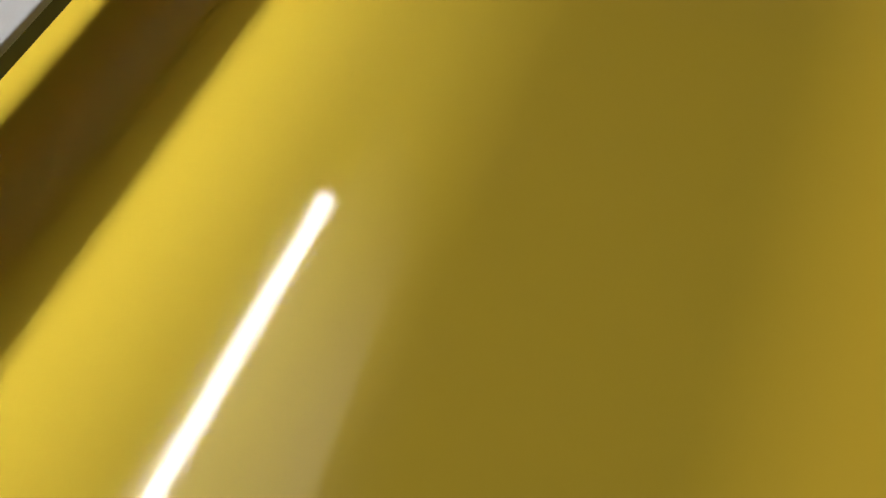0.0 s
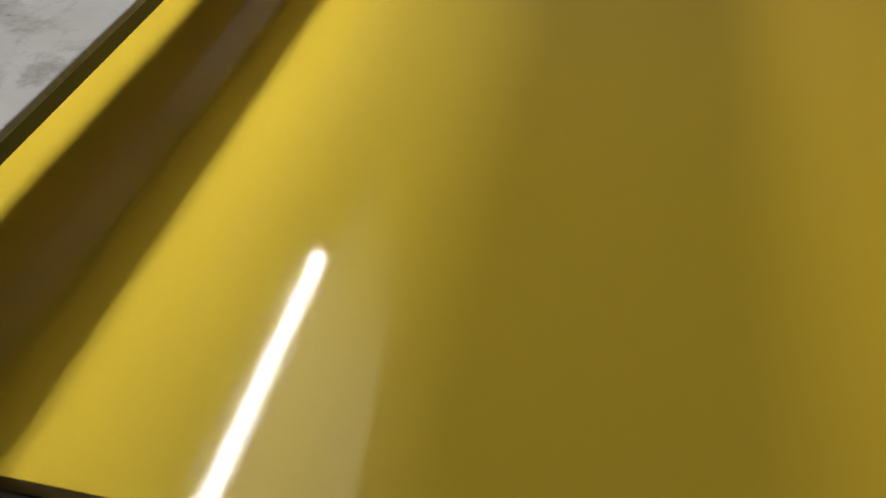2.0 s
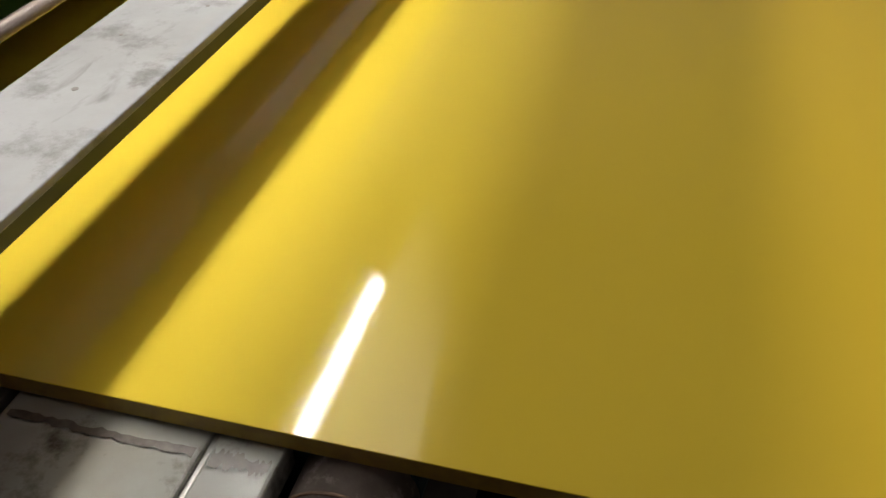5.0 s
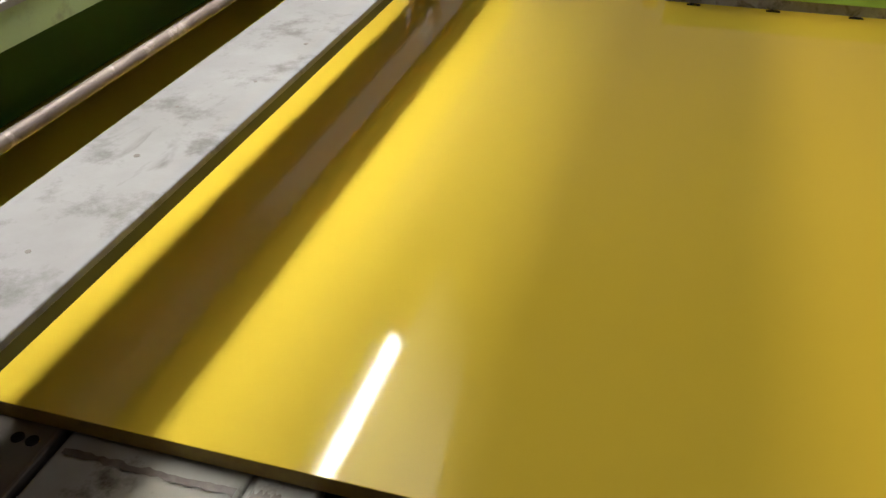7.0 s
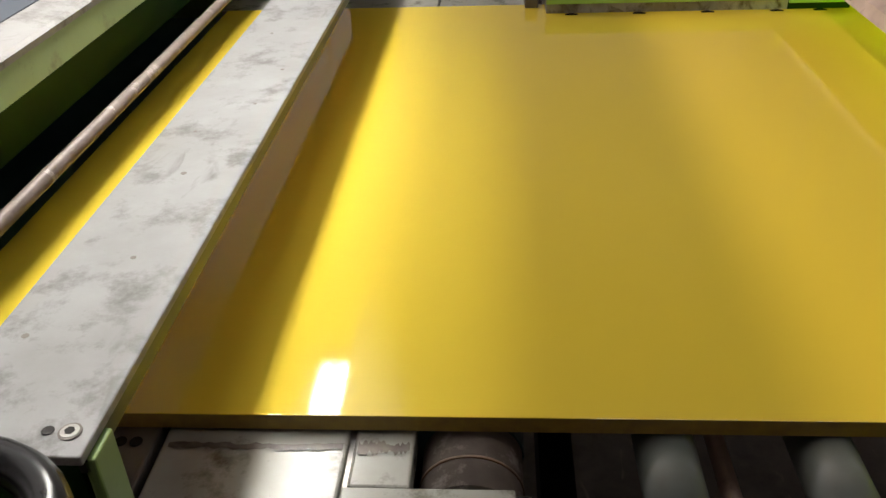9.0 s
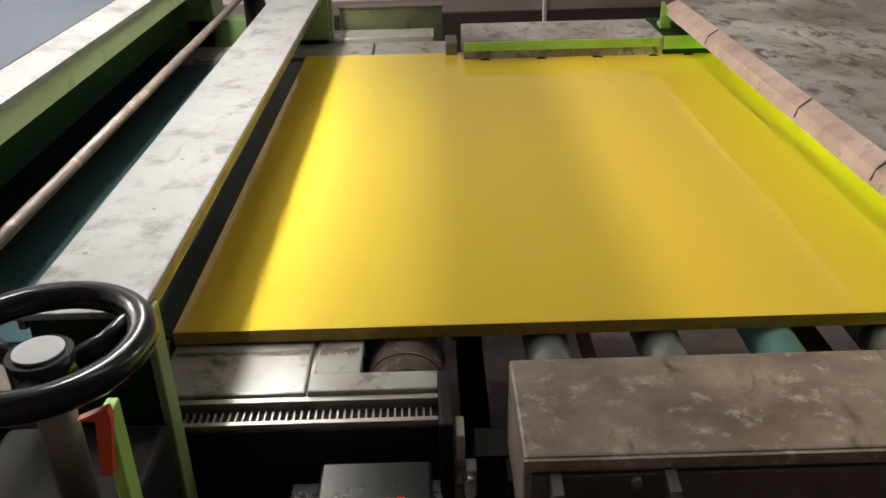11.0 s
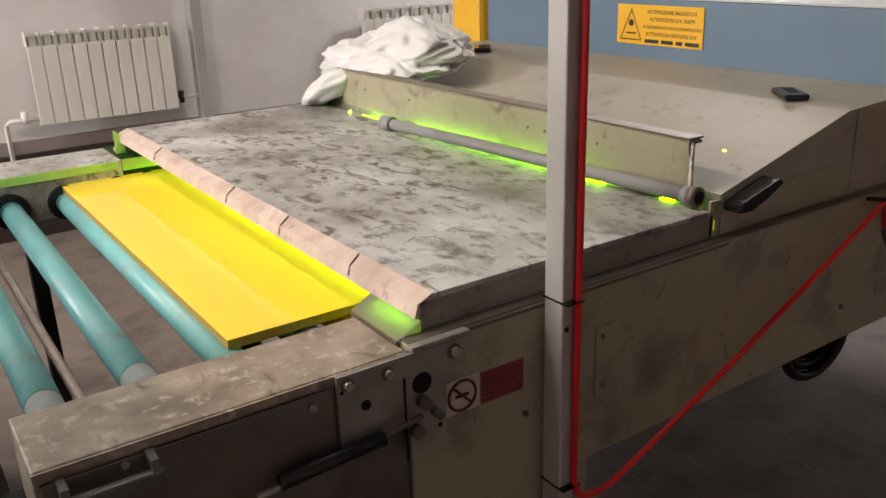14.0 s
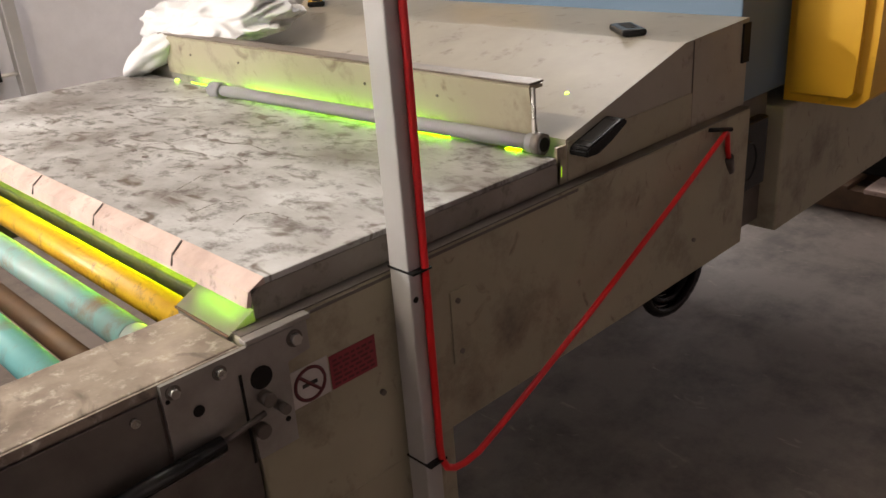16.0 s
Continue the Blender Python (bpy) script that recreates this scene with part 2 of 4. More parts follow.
def cyl(bm, p0, p1, r, seg=20, r2=None, caps=True):
    p0, p1 = Vector(p0), Vector(p1)
    q = (p1 - p0).to_track_quat("Z", "Y").to_matrix()
    r2 = r if r2 is None else r2
    a = [bm.verts.new(p0 + q @ Vector((r * math.cos(k), r * math.sin(k), 0))) for k in (2 * math.pi * i / seg for i in range(seg))]
    b = [bm.verts.new(p1 + q @ Vector((r2 * math.cos(k), r2 * math.sin(k), 0))) for k in (2 * math.pi * i / seg for i in range(seg))]
    for i in range(seg):
        f = bm.faces.new((a[i], a[(i + 1) % seg], b[(i + 1) % seg], b[i]))
        f.smooth = True
    if caps:
        bm.faces.new(a[::-1])
        bm.faces.new(b)
    return bm


def sweep(bm, points, r, seg=10, closed=False):
    pts = [Vector(p) for p in points]
    n = len(pts)
    rings = []
    up = Vector((0.13, 0.21, 0.97)).normalized()
    for i, p in enumerate(pts):
        d = (pts[(i + 1) % n] - pts[i - 1]) if closed else (pts[min(i + 1, n - 1)] - pts[max(i - 1, 0)])
        d.normalize()
        s = d.cross(up).normalized()
        u = s.cross(d)
        rings.append([bm.verts.new(p + r * (math.cos(k) * s + math.sin(k) * u)) for k in (2 * math.pi * j / seg for j in range(seg))])
    for i in range(n if closed else n - 1):
        a, b = rings[i], rings[(i + 1) % n]
        for j in range(seg):
            f = bm.faces.new((a[j], b[j], b[(j + 1) % seg], a[(j + 1) % seg]))
            f.smooth = True
    if not closed:
        bm.faces.new(rings[0])
        bm.faces.new(rings[-1][::-1])
    return bm


def prism(bm, profile, axis, a, b):
    """A flat outline in the two other axes, drawn out along axis from a to b."""
    def at(p, v):
        return {"x": (v, p[0], p[1]), "y": (p[0], v, p[1]), "z": (p[0], p[1], v)}[axis]
    lo = [bm.verts.new(at(p, a)) for p in profile]
    hi = [bm.verts.new(at(p, b)) for p in profile]
    n = len(profile)
    bm.faces.new(lo)
    bm.faces.new(hi[::-1])
    for i in range(n):
        bm.faces.new((lo[i], hi[i], hi[(i + 1) % n], lo[(i + 1) % n]))
    bmesh.ops.recalc_face_normals(bm, faces=bm.faces[:])
    return bm


def B(*args, bevel=0.0):
    return box(bmesh.new(), *args, bevel=bevel)


def C(p0, p1, r, seg=20):
    return cyl(bmesh.new(), p0, p1, r, seg)


def thing(name, loc, label, category, group="", kind=""):
    ob = new(name)
    ob.location = loc
    ob.empty_display_size = 0.05
    ORIGIN[ob] = Vector(loc)
    return tagged(ob, label, category, group, kind)


def part(name, bm, material, parent, label=""):
    o = ORIGIN[parent]
    bmesh.ops.recalc_face_normals(bm, faces=bm.faces[:])
    bmesh.ops.translate(bm, verts=bm.verts[:], vec=-o)
    me = bpy.data.meshes.new(name)
    bm.to_mesh(me)
    bm.free()
    me.materials.append(M[material])
    ob = new(name, me)
    ob.parent = parent
    ORIGIN[ob] = o
    return tagged(ob, label)


def solid(name, bm, material, label, category, group="", kind="", loc=(0, 0, 0)):
    """A thing of one mesh."""
    o = Vector(loc)
    bmesh.ops.recalc_face_normals(bm, faces=bm.faces[:])
    bmesh.ops.translate(bm, verts=bm.verts[:], vec=-o)
    me = bpy.data.meshes.new(name)
    bm.to_mesh(me)
    bm.free()
    me.materials.append(M[material])
    ob = new(name, me)
    ob.location = o
    ORIGIN[ob] = o
    return tagged(ob, label, category, group, kind)


def text(words, size, place, turn, material, parent, name="lettering"):
    cu = bpy.data.curves.new(name, "FONT")
    cu.body, cu.size, cu.extrude = words, size, 0.0004
    cu.align_x = "CENTER"
    tmp = bpy.data.objects.new("tmp", cu)
    scene.collection.objects.link(tmp)
    me = bpy.data.meshes.new_from_object(tmp.evaluated_get(bpy.context.evaluated_depsgraph_get()))
    bpy.data.objects.remove(tmp)
    me.materials.clear()
    me.materials.append(M[material])
    me.transform(Matrix.Translation(Vector(place) - ORIGIN[parent]) @ turn)
    ob = new(name, me)
    ob.parent = parent
    ORIGIN[ob] = ORIGIN[parent]
    return ob


# ---- room ----
solid("floor", B(-6, 7, -3.2, 4.4, -0.1, 0), "floor", "dusty brown-grey concrete floor", "floor", kind="structure")
solid("ceiling", B(-6, 7, -3.2, 4.4, 3.6, 3.7), "ceiling", "plain grey ceiling", "ceiling", kind="structure")
solid("wall_north", B(-6, 7, 4.2, 4.4, 0, 3.6), "wall", "off-white plastered wall behind the machines", "wall", kind="structure")
solid("wall_south", B(-6, 7, -3.2, -3.0, 0, 3.6), "wall_low", "plain dark painted wall", "wall", kind="structure")
solid("wall_west", B(-6.2, -6, -3.2, 4.4, 0, 3.6), "wall", "plain off-white wall", "wall", kind="structure")
solid("wall_east", B(7, 7.2, -3.2, 4.4, 0, 3.6), "wall", "plain off-white wall", "wall", kind="structure")
solid("wall_band", B(-6, 7, 4.17, 4.2, 0, 0.545), "wall_low", "mauve-grey painted lower wall band", "wall", kind="structure")
solid("baseboard", B(-6, 7, 4.13, 4.168, 0, 0.475), "dark_trim", "dark brown skirting along the wall", "trim", kind="structure")
solid("column", B(1.075, 1.145, 4.08, 4.16, 0, 3.6, bevel=0.006), "post", "slim grey steel column at the wall", "column", kind="structure")


def radiator(x0, n, z0, z1):
    y = 4.07
    r = thing("radiator", (x0, y, z0), "white aluminium sectional radiator hung on the wall", "radiator", "wall radiators")
    w = 0.0775
    for i in range(n):
        a = x0 + i * w
        bm = bmesh.new()
        box(bm, a + 0.003, a + w - 0.003, y, y + 0.012, z0, z1 - 0.075, bevel=0.003)
        box(bm, a + w / 2 - 0.016, a + w / 2 + 0.016, y + 0.012, y + 0.075, z0 + 0.01, z1 - 0.02)
        s = part("section", bm, "radiator", r)
        bm = bmesh.new()
        box(bm, a + 0.003, a + 0.007, y, y + 0.08, z1 - 0.074, z1)
        box(bm, a + w - 0.007, a + w - 0.003, y, y + 0.08, z1 - 0.074, z1)
        box(bm, a + 0.007, a + w - 0.007, y + 0.005, y + 0.01, z1 - 0.02, z1 - 0.005)
        part("grille", bm, "radiator", s)
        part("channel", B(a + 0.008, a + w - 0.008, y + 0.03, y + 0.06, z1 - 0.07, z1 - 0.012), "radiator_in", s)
    part("manifold", C((x0, y + 0.045, z0 + 0.04), (x0 + n * w + 0.03, y + 0.045, z0 + 0.04), 0.014), "radiator", r)
    part("bracket", B(x0 + 0.1, x0 + n * w - 0.1, y + 0.08, 4.2, z1 - 0.12, z1 - 0.09), "steel", r)
    return r


radiator(0.165, 10, 0.635, 1.13)
radiator(2.23, 10, 0.63, 1.125)
pipes = thing("heating_pipe", (0.0, 4.08, 0.0), "white painted heating pipe with valves", "pipe")
bm = bmesh.new()
sweep(bm, [(0.17, 4.11, 0.67), (0.02, 4.11, 0.67), (0.0, 4.11, 0.65), (0.0, 4.11, 0.0)], 0.013)
part("riser", bm, "radiator", pipes)
part("valve", C((0.10, 4.11, 0.645), (0.10, 4.11, 0.715), 0.018), "radiator", pipes)
bm = bmesh.new()
sweep(bm, [(0.96, 4.11, 0.69), (1.04, 4.11, 0.69), (1.075, 4.11, 0.69)], 0.012)
part("return", bm, "radiator", pipes)
part("valve", C((0.97, 4.11, 0.66), (0.97, 4.11, 0.73), 0.017), "black", pipes)

# unseen ceiling lights, assumed and tuned: place, share of the power, turn, colour
WARM, PLAIN = (1.0, 0.83, 0.64), (1.0, 0.94, 0.91)
for lx, ly, power, turn, tint in ((-1.40, 1.20, 0.98, 90, WARM), (0.25, 0.35, 0.08, 0, PLAIN), (3.7, 1.2, 0.12, 0, PLAIN), (-4.9, 3.3, 5.8, 0, PLAIN), (4.7, 3.1, 2.1, 0, PLAIN)):
    cl = thing("ceiling_light", (lx, ly, 3.5), "assumed white batten ceiling light with a glowing diffuser", "light", "ceiling lights")
    part("housing", B(lx - 0.62, lx + 0.62, ly - 0.1, ly + 0.1, 3.54, 3.6, bevel=0.01), "lamp_body", cl)
    part("diffuser", B(lx - 0.6, lx + 0.6, ly - 0.085, ly + 0.085, 3.515, 3.539), "diffuser", cl)
    cl.rotation_euler = (0, 0, math.radians(turn))
    la = bpy.data.lights.new("ceiling_lamp", "AREA")
    la.shape, la.size, la.size_y = "RECTANGLE", 1.2, 0.17
    la.energy, la.color = CEILING_WATTS * power, tint
    lo = new("ceiling_lamp", la)
    lo.matrix_world = pose(lx, ly, 3.505, 0, 0, turn)

# work lamp over the line: a tube under a white reflector, with a slanted milky shade on one side
wl = thing("work_lamp", (-1.05, 0.75, 1.9), "white tube lamp with a milky shade hung across the conveyor", "lamp")
for x in (-1.113, -1.066):
    part("tube", C((x, 0.28, 1.836), (x, 1.477, 1.836), 0.0145, 16), "tube", wl, "glowing fluorescent tube")
part("reflector", B(-1.185, -0.975, 0.25, 1.58, 1.862, 1.870), "lamp_body", wl)
# unseen sheet added to keep the ceiling light off part of the board
part("light_block", B(-1.20, -0.74, -0.14, 1.60, 1.8705, 1.878, bevel=0.002), "conduit", wl, "unseen grey sheet added to block the ceiling light")


def shade():
    """A slanted sheet from the lower edge up to the reflector, a little wider at the near end."""
    bm = bmesh.new()
    rows = []
    for i in range(13):
        y = 0.25 + 1.33 * i / 12
        top = -0.925 + 0.085 * min(1, max(0, (1.60 - y) / 0.8))
        rows.append([bm.verts.new(p) for p in ((-0.996, y, 1.600), (-0.992, y, 1.600), (top, y, 1.842), (top - 0.004, y, 1.8615))])
    for a, b in zip(rows, rows[1:]):
        for j in range(4):
            bm.faces.new((a[j], b[j], b[(j + 1) % 4], a[(j + 1) % 4]))
    bm.faces.new(rows[0])
    bm.faces.new(rows[-1][::-1])
    return bm


part("shade", shade(), "side_glow", wl, "milky shade with a painted glow of its own")
for y in (1.477, 0.256):
    part("end_cap", B(-1.13, -1.043, y, y + 0.024, 1.815, 1.862, bevel=0.003), "lamp_body", wl)
for y in (0.4, 1.35):
    part("hanger", C((-1.05, y, 1.87), (-1.05, y, 3.6), 0.004, 8), "steel", wl)

# ---- the board that runs through ----
ZP = 0.894
board = thing("board", (0, 0.955, ZP - 0.018), "large glossy yellow lacquered board riding on the conveyor", "board")
LEN = 2.44
part("core", B(0, LEN, 0.282, 1.628, ZP - 0.018, ZP - 0.0012), "board_core", board, "yellow-smeared fibreboard edge")
part("lacquer_coat", B(0, LEN, 0.282, 1.628, ZP - 0.0012, ZP, bevel=0.0005), "lacquer", board, "wet glossy yellow lacquer")

# ---- belt conveyor ----
bc = thing("belt_conveyor", (-1.8, 0.95, 0), "dark green belt conveyor with greasy side plates", "conveyor")
bm = bmesh.new()
prof = [(-3.6, 0.876), (-0.672, 0.876)] + [(-0.672 + 0.05 * math.sin(k), 0.826 + 0.05 * math.cos(k)) for k in (math.pi * i / 10 for i in range(1, 11))]
prof += [(-3.6, 0.776)]
prism(bm, prof, "y", 0.30, 1.64)
part("belt", bm, "belt", bc)
part("end_roller", C((-0.672, 0.220, 0.824), (-0.672, 1.66, 0.824), 0.0485, 32), "rod", bc, "worn brown steel end roller")
bm = bmesh.new()
for y in (0.252,):
    cyl(bm, (-0.672, y, 0.824), (-0.672, y + 0.003, 0.824), 0.0497, 32)
part("roller_groove", bm, "rust", bc)
part("plate", B(-1.35, -0.968, 0.17, 0.296, 0.84, 0.876, bevel=0.003), "steel_dark", bc)
part("plate", B(-0.962, -0.786, 0.180, 0.296, 0.84, 0.872, bevel=0.003), "plate", bc)
part("plate", B(-0.780, -0.724, 0.216, 0.296, 0.84, 0.872, bevel=0.003), "plate", bc)
part("plate", B(-0.7835, -0.632, 0.179, 0.214, 0.84, 0.8745, bevel=0.002), "plate", bc)
part("gap_seal", B(-0.786, -0.780, 0.17, 0.296, 0.84, 0.866), "steel", bc)
for x, y in ((-0.985, 0.262), (-1.0, 0.262), (-0.985, 0.19)):
    part("screw", C((x, y, 0.87), (x, y, 0.8775), 0.006, 12), "void", bc)
def smear(x0, x1, y, w, seed):
    """A greasy smear with a ragged outline on a plate."""
    rn = random.Random(seed)
    bm = bmesh.new()
    n = 26
    lo = [bm.verts.new((x0 + (x1 - x0) * i / n, y - w * rn.uniform(0.25, 1), 0.8732)) for i in range(n + 1)]
    hi = [bm.verts.new((x0 + (x1 - x0) * i / n, y + w * rn.uniform(0.25, 1), 0.8732)) for i in range(n + 1)]
    for i in range(n):
        bm.faces.new((lo[i], lo[i + 1], hi[i + 1], hi[i]))
    part("grease_smear", bm, "grease", bc, "dark brown greasy smear")


smear(-0.955, -0.79, 0.262, 0.0055, 3)
smear(-0.776, -0.728, 0.262, 0.010, 5)
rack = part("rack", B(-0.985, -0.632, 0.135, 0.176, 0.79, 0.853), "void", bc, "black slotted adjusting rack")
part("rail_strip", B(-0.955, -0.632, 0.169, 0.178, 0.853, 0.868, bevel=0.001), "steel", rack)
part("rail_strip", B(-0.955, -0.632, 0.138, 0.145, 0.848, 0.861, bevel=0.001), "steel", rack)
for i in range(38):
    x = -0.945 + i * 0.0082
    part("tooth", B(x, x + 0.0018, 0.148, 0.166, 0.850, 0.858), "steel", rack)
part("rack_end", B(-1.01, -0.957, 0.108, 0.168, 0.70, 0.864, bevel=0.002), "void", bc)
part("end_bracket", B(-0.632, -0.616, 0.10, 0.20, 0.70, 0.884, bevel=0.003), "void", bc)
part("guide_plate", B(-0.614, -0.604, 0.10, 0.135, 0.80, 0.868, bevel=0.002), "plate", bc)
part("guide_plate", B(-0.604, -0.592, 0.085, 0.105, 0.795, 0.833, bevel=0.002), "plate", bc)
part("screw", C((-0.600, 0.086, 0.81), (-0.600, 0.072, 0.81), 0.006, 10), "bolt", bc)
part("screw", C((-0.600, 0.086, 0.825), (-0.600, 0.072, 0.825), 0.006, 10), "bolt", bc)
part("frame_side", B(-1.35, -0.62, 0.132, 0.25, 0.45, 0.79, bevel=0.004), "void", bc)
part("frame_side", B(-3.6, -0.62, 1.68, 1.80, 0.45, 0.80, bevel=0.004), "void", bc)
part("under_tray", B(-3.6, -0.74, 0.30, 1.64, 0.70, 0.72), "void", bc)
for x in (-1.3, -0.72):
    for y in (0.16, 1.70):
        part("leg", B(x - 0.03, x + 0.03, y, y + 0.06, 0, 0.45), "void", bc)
part("far_plate", B(-1.30, -0.79, 1.66, 1.80, 0.84, 0.885, bevel=0.003), "plate", bc)
part("far_plate", B(-0.785, -0.56, 1.66, 1.80, 0.84, 0.885, bevel=0.003), "plate", bc)
part("far_plate", B(-1.0, -0.62, 1.80, 1.90, 0.80, 0.90, bevel=0.003), "plate", bc)
part("green_guard", B(-0.895, -0.593, 1.92, 1.96, 0.80, 0.956, bevel=0.003), "green_dirty", bc, "dirty olive green guard")
part("guard_cap", B(-0.90, -0.590, 1.916, 1.964, 0.957, 0.961), "steel_dark", bc)
part("far_post", B(-0.59, -0.56, 1.60, 1.70, 0.72, 0.925, bevel=0.003), "steel_dark", bc)

dsp = thing("display", (-0.70, 0.06, 0.82), "black counter display with red digits on a small bracket", "display")
part("case", B(-0.762, -0.640, 0.02, 0.105, 0.785, 0.833, bevel=0.004), "black", dsp)
part("bracket", B(-0.80, -0.63, 0.02, 0.125, 0.773, 0.7845), "bolt", dsp)
for k, x in enumerate((-0.695, -0.678)):
    bm = bmesh.new()
    for a, b, c, d in ((0, 0.010, 0.0, 0.002), (0, 0.010, 0.009, 0.011), (0, 0.002, 0, 0.011), (0.008, 0.010, 0, 0.011)):
        box(bm, x + a, x + b, 0.035 + c, 0.035 + d, 0.833, 0.8338)
    part("digit", bm, "led", dsp)

# ---- cross beam, rod, coater head ----
cb = thing("cross_beam", (-0.97, 0.95, 0.8), "worn white-topped steel beam across the conveyor, green sides", "beam")
part("top_plate", B(-1.030, -0.907, 0.068, 1.86, 1.047, 1.055, bevel=0.0015), "beam_white", cb)
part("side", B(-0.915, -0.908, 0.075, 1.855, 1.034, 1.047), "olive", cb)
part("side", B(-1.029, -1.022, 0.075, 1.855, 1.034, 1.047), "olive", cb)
# unseen underside, added to give the lacquer an orange-brown reflection
part("underside", B(-1.021, -0.916, 0.09, 1.845, 1.040, 1.0465), "undercolour", cb, "added orange-brown underside, coloured for its reflection in the board")
for y0 in (0.075, 1.80):
    part("support", B(-0.912, -0.903, y0, y0 + 0.03, 0.60, 1.046, bevel=0.002), "green", cb)
    # near plate takes the darker green, standing in for a black gap
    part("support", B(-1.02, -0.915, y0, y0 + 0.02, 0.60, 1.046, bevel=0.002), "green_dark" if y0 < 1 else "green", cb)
for x, y, r in ((-0.969, 0.464, 0.0032), (-0.961, 0.302, 0.0026), (-0.934, 0.771, 0.0028), (-0.941, 0.651, 0.0022), (-1.003, 0.191, 0.0030), (-0.985, 0.93, 0.0025), (-0.955, 1.22, 0.003), (-0.99, 0.57, 0.002)):
    part("paint_chip", C((x, y, 1.0548), (x, y, 1.0554), r, 9), "steel_dark", cb)
sc = part("screw", C((-0.923, 0.090, 1.052), (-0.923, 0.090, 1.0560), 0.0078, 24), "steel_dark", cb)
part("head", C((-0.923, 0.090, 1.0560), (-0.923, 0.090, 1.0566), 0.0062, 24), "steel", sc)
part("socket", C((-0.923, 0.090, 1.0566), (-0.923, 0.090, 1.0571), 0.0036, 6), "void", sc)
part("screw_hole", C((-0.9385, 0.091, 1.054), (-0.9385, 0.091, 1.0556), 0.0042, 14), "void", cb)

rod = thing("guide_rod", (-1.115, 0.8, 1.05), "brownish steel rod lying across the line beside the beam", "rod")
part("shaft", C((-1.116, -0.15, 1.051), (-1.116, 1.80, 1.051), 0.0084, 18), "rod", rod)
part("block", B(-1.15, -1.08, 1.76, 1.83, 1.022, 1.092, bevel=0.006), "radiator", rod, "white plastic block")
part("block", B(-1.15, -1.08, -0.18, -0.12, 0.80, 1.09, bevel=0.005), "lip", rod)
part("nut", C((-1.115, 1.73, 1.05), (-1.115, 1.76, 1.05), 0.02, 6), "steel_dark", rod)
part("foot", B(-1.14, -1.09, 1.77, 1.82, 0.80, 1.022), "void", rod)

ct = thing("coating_machine", (-1.8, 0.95, 0), "green lacquer coating machine with a blue-grey lid", "machine")
bm = bmesh.new()
prism(bm, [(-1.18, 1.100), (-1.18, 1.143), (-1.23, 1.152), (-1.26, 1.152), (-1.26, 1.100)], "y", -0.1, 2.0)
part("front_rail", bm, "rail", ct, "pale green painted rail")
part("rail_cap", prism(bmesh.new(), [(-1.178, 1.139), (-1.177, 1.147), (-1.183, 1.151), (-1.232, 1.157), (-1.232, 1.1525), (-1.1795, 1.1445), (-1.1795, 1.139)], "y", -0.1, 2.0), "beam_white", ct)
bm = bmesh.new()
prism(bm, [(-1.235, 1.157), (-2.6, 1.42), (-2.6, 1.10), (-1.235, 1.10)], "y", -0.1, 2.0)
part("lid", bm, "slate", ct)
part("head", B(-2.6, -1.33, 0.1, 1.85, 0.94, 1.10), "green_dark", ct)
part("side_wall", B(-2.6, -1.25, 1.86, 2.0, 0.0, 1.10, bevel=0.004), "green", ct)
part("side_wall", B(-2.6, -1.45, -0.1, 0.1, 0.0, 1.10, bevel=0.004), "green", ct)
part("bridge", B(-1.33, -0.95, 1.86, 1.92, 0.86, 0.95, bevel=0.004), "green", ct)

gb = thing("gearbox", (-0.95, -0.05, 0.6), "dark adjusting gearbox with green plate and orange pointer", "gearbox")
part("casing", B(-1.06, -0.90, -0.11, 0.06, 0.55, 0.93, bevel=0.006), "void", gb)
part("plate", B(-0.884, -0.874, -0.110, -0.088, 0.55, 1.073, bevel=0.002), "lime", gb)
part("column", C((-0.945, -0.053, 0.93), (-0.945, -0.053, 1.06), 0.016), "steel_dark", gb)
bm = bmesh.new()
prism(bm, [(-0.871, 1.085), (-0.895, 1.075), (-0.882, 1.073), (-0.888, 1.023), (-0.879, 1.022), (-0.870, 1.076)], "y", -0.119, -0.112)
part("pointer", bm, "orange", gb, "orange-red pointer")

hw = thing("handwheel", (-0.945, -0.053, 1.06), "black plastic handwheel on the gearbox column", "handwheel")
bm = bmesh.new()
sweep(bm, [(-0.945 + 0.080 * math.cos(k), -0.053 + 0.080 * math.sin(k), 1.098) for k in (2 * math.pi * i / 40 for i in range(40))], 0.0125, 12, closed=True)
part("rim", bm, "black", hw)
part("hub", C((-0.945, -0.053, 1.058), (-0.945, -0.053, 1.092), 0.026, 24), "black", hw)
part("hub_cap", C((-0.945, -0.053, 1.092), (-0.945, -0.053, 1.095), 0.020, 24), "conduit", hw)
for a in (0.6, 2.7, 4.8):
    bm = bmesh.new()
    d = Vector((math.cos(a), math.sin(a), 0))
    sweep(bm, [Vector((-0.945, -0.053, 1.075)) + d * 0.02, Vector((-0.945, -0.053, 1.082)) + d * 0.05, Vector((-0.945, -0.053, 1.096)) + d * 0.075], 0.009, 10)
    part("spoke", bm, "black", hw)

# ---- roller conveyor ----
rc = thing("roller_conveyor", (-0.3, 0.8, 0), "roller conveyor with turquoise sleeves and grimy steel side covers", "conveyor")
sb = part("side_cover", B(-0.556, -0.048, -0.030, 0.122, 0.838, 0.950, bevel=0.003), "grime", rc, "grimy scuffed steel cover")
part("front_panel", B(-0.550, -0.170, -0.036, -0.031, 0.735, 0.932, bevel=0.0015), "steel_dark", sb)
part("edge_strip", B(-0.556, -0.048, -0.034, -0.030, 0.936, 0.948), "grime", sb)
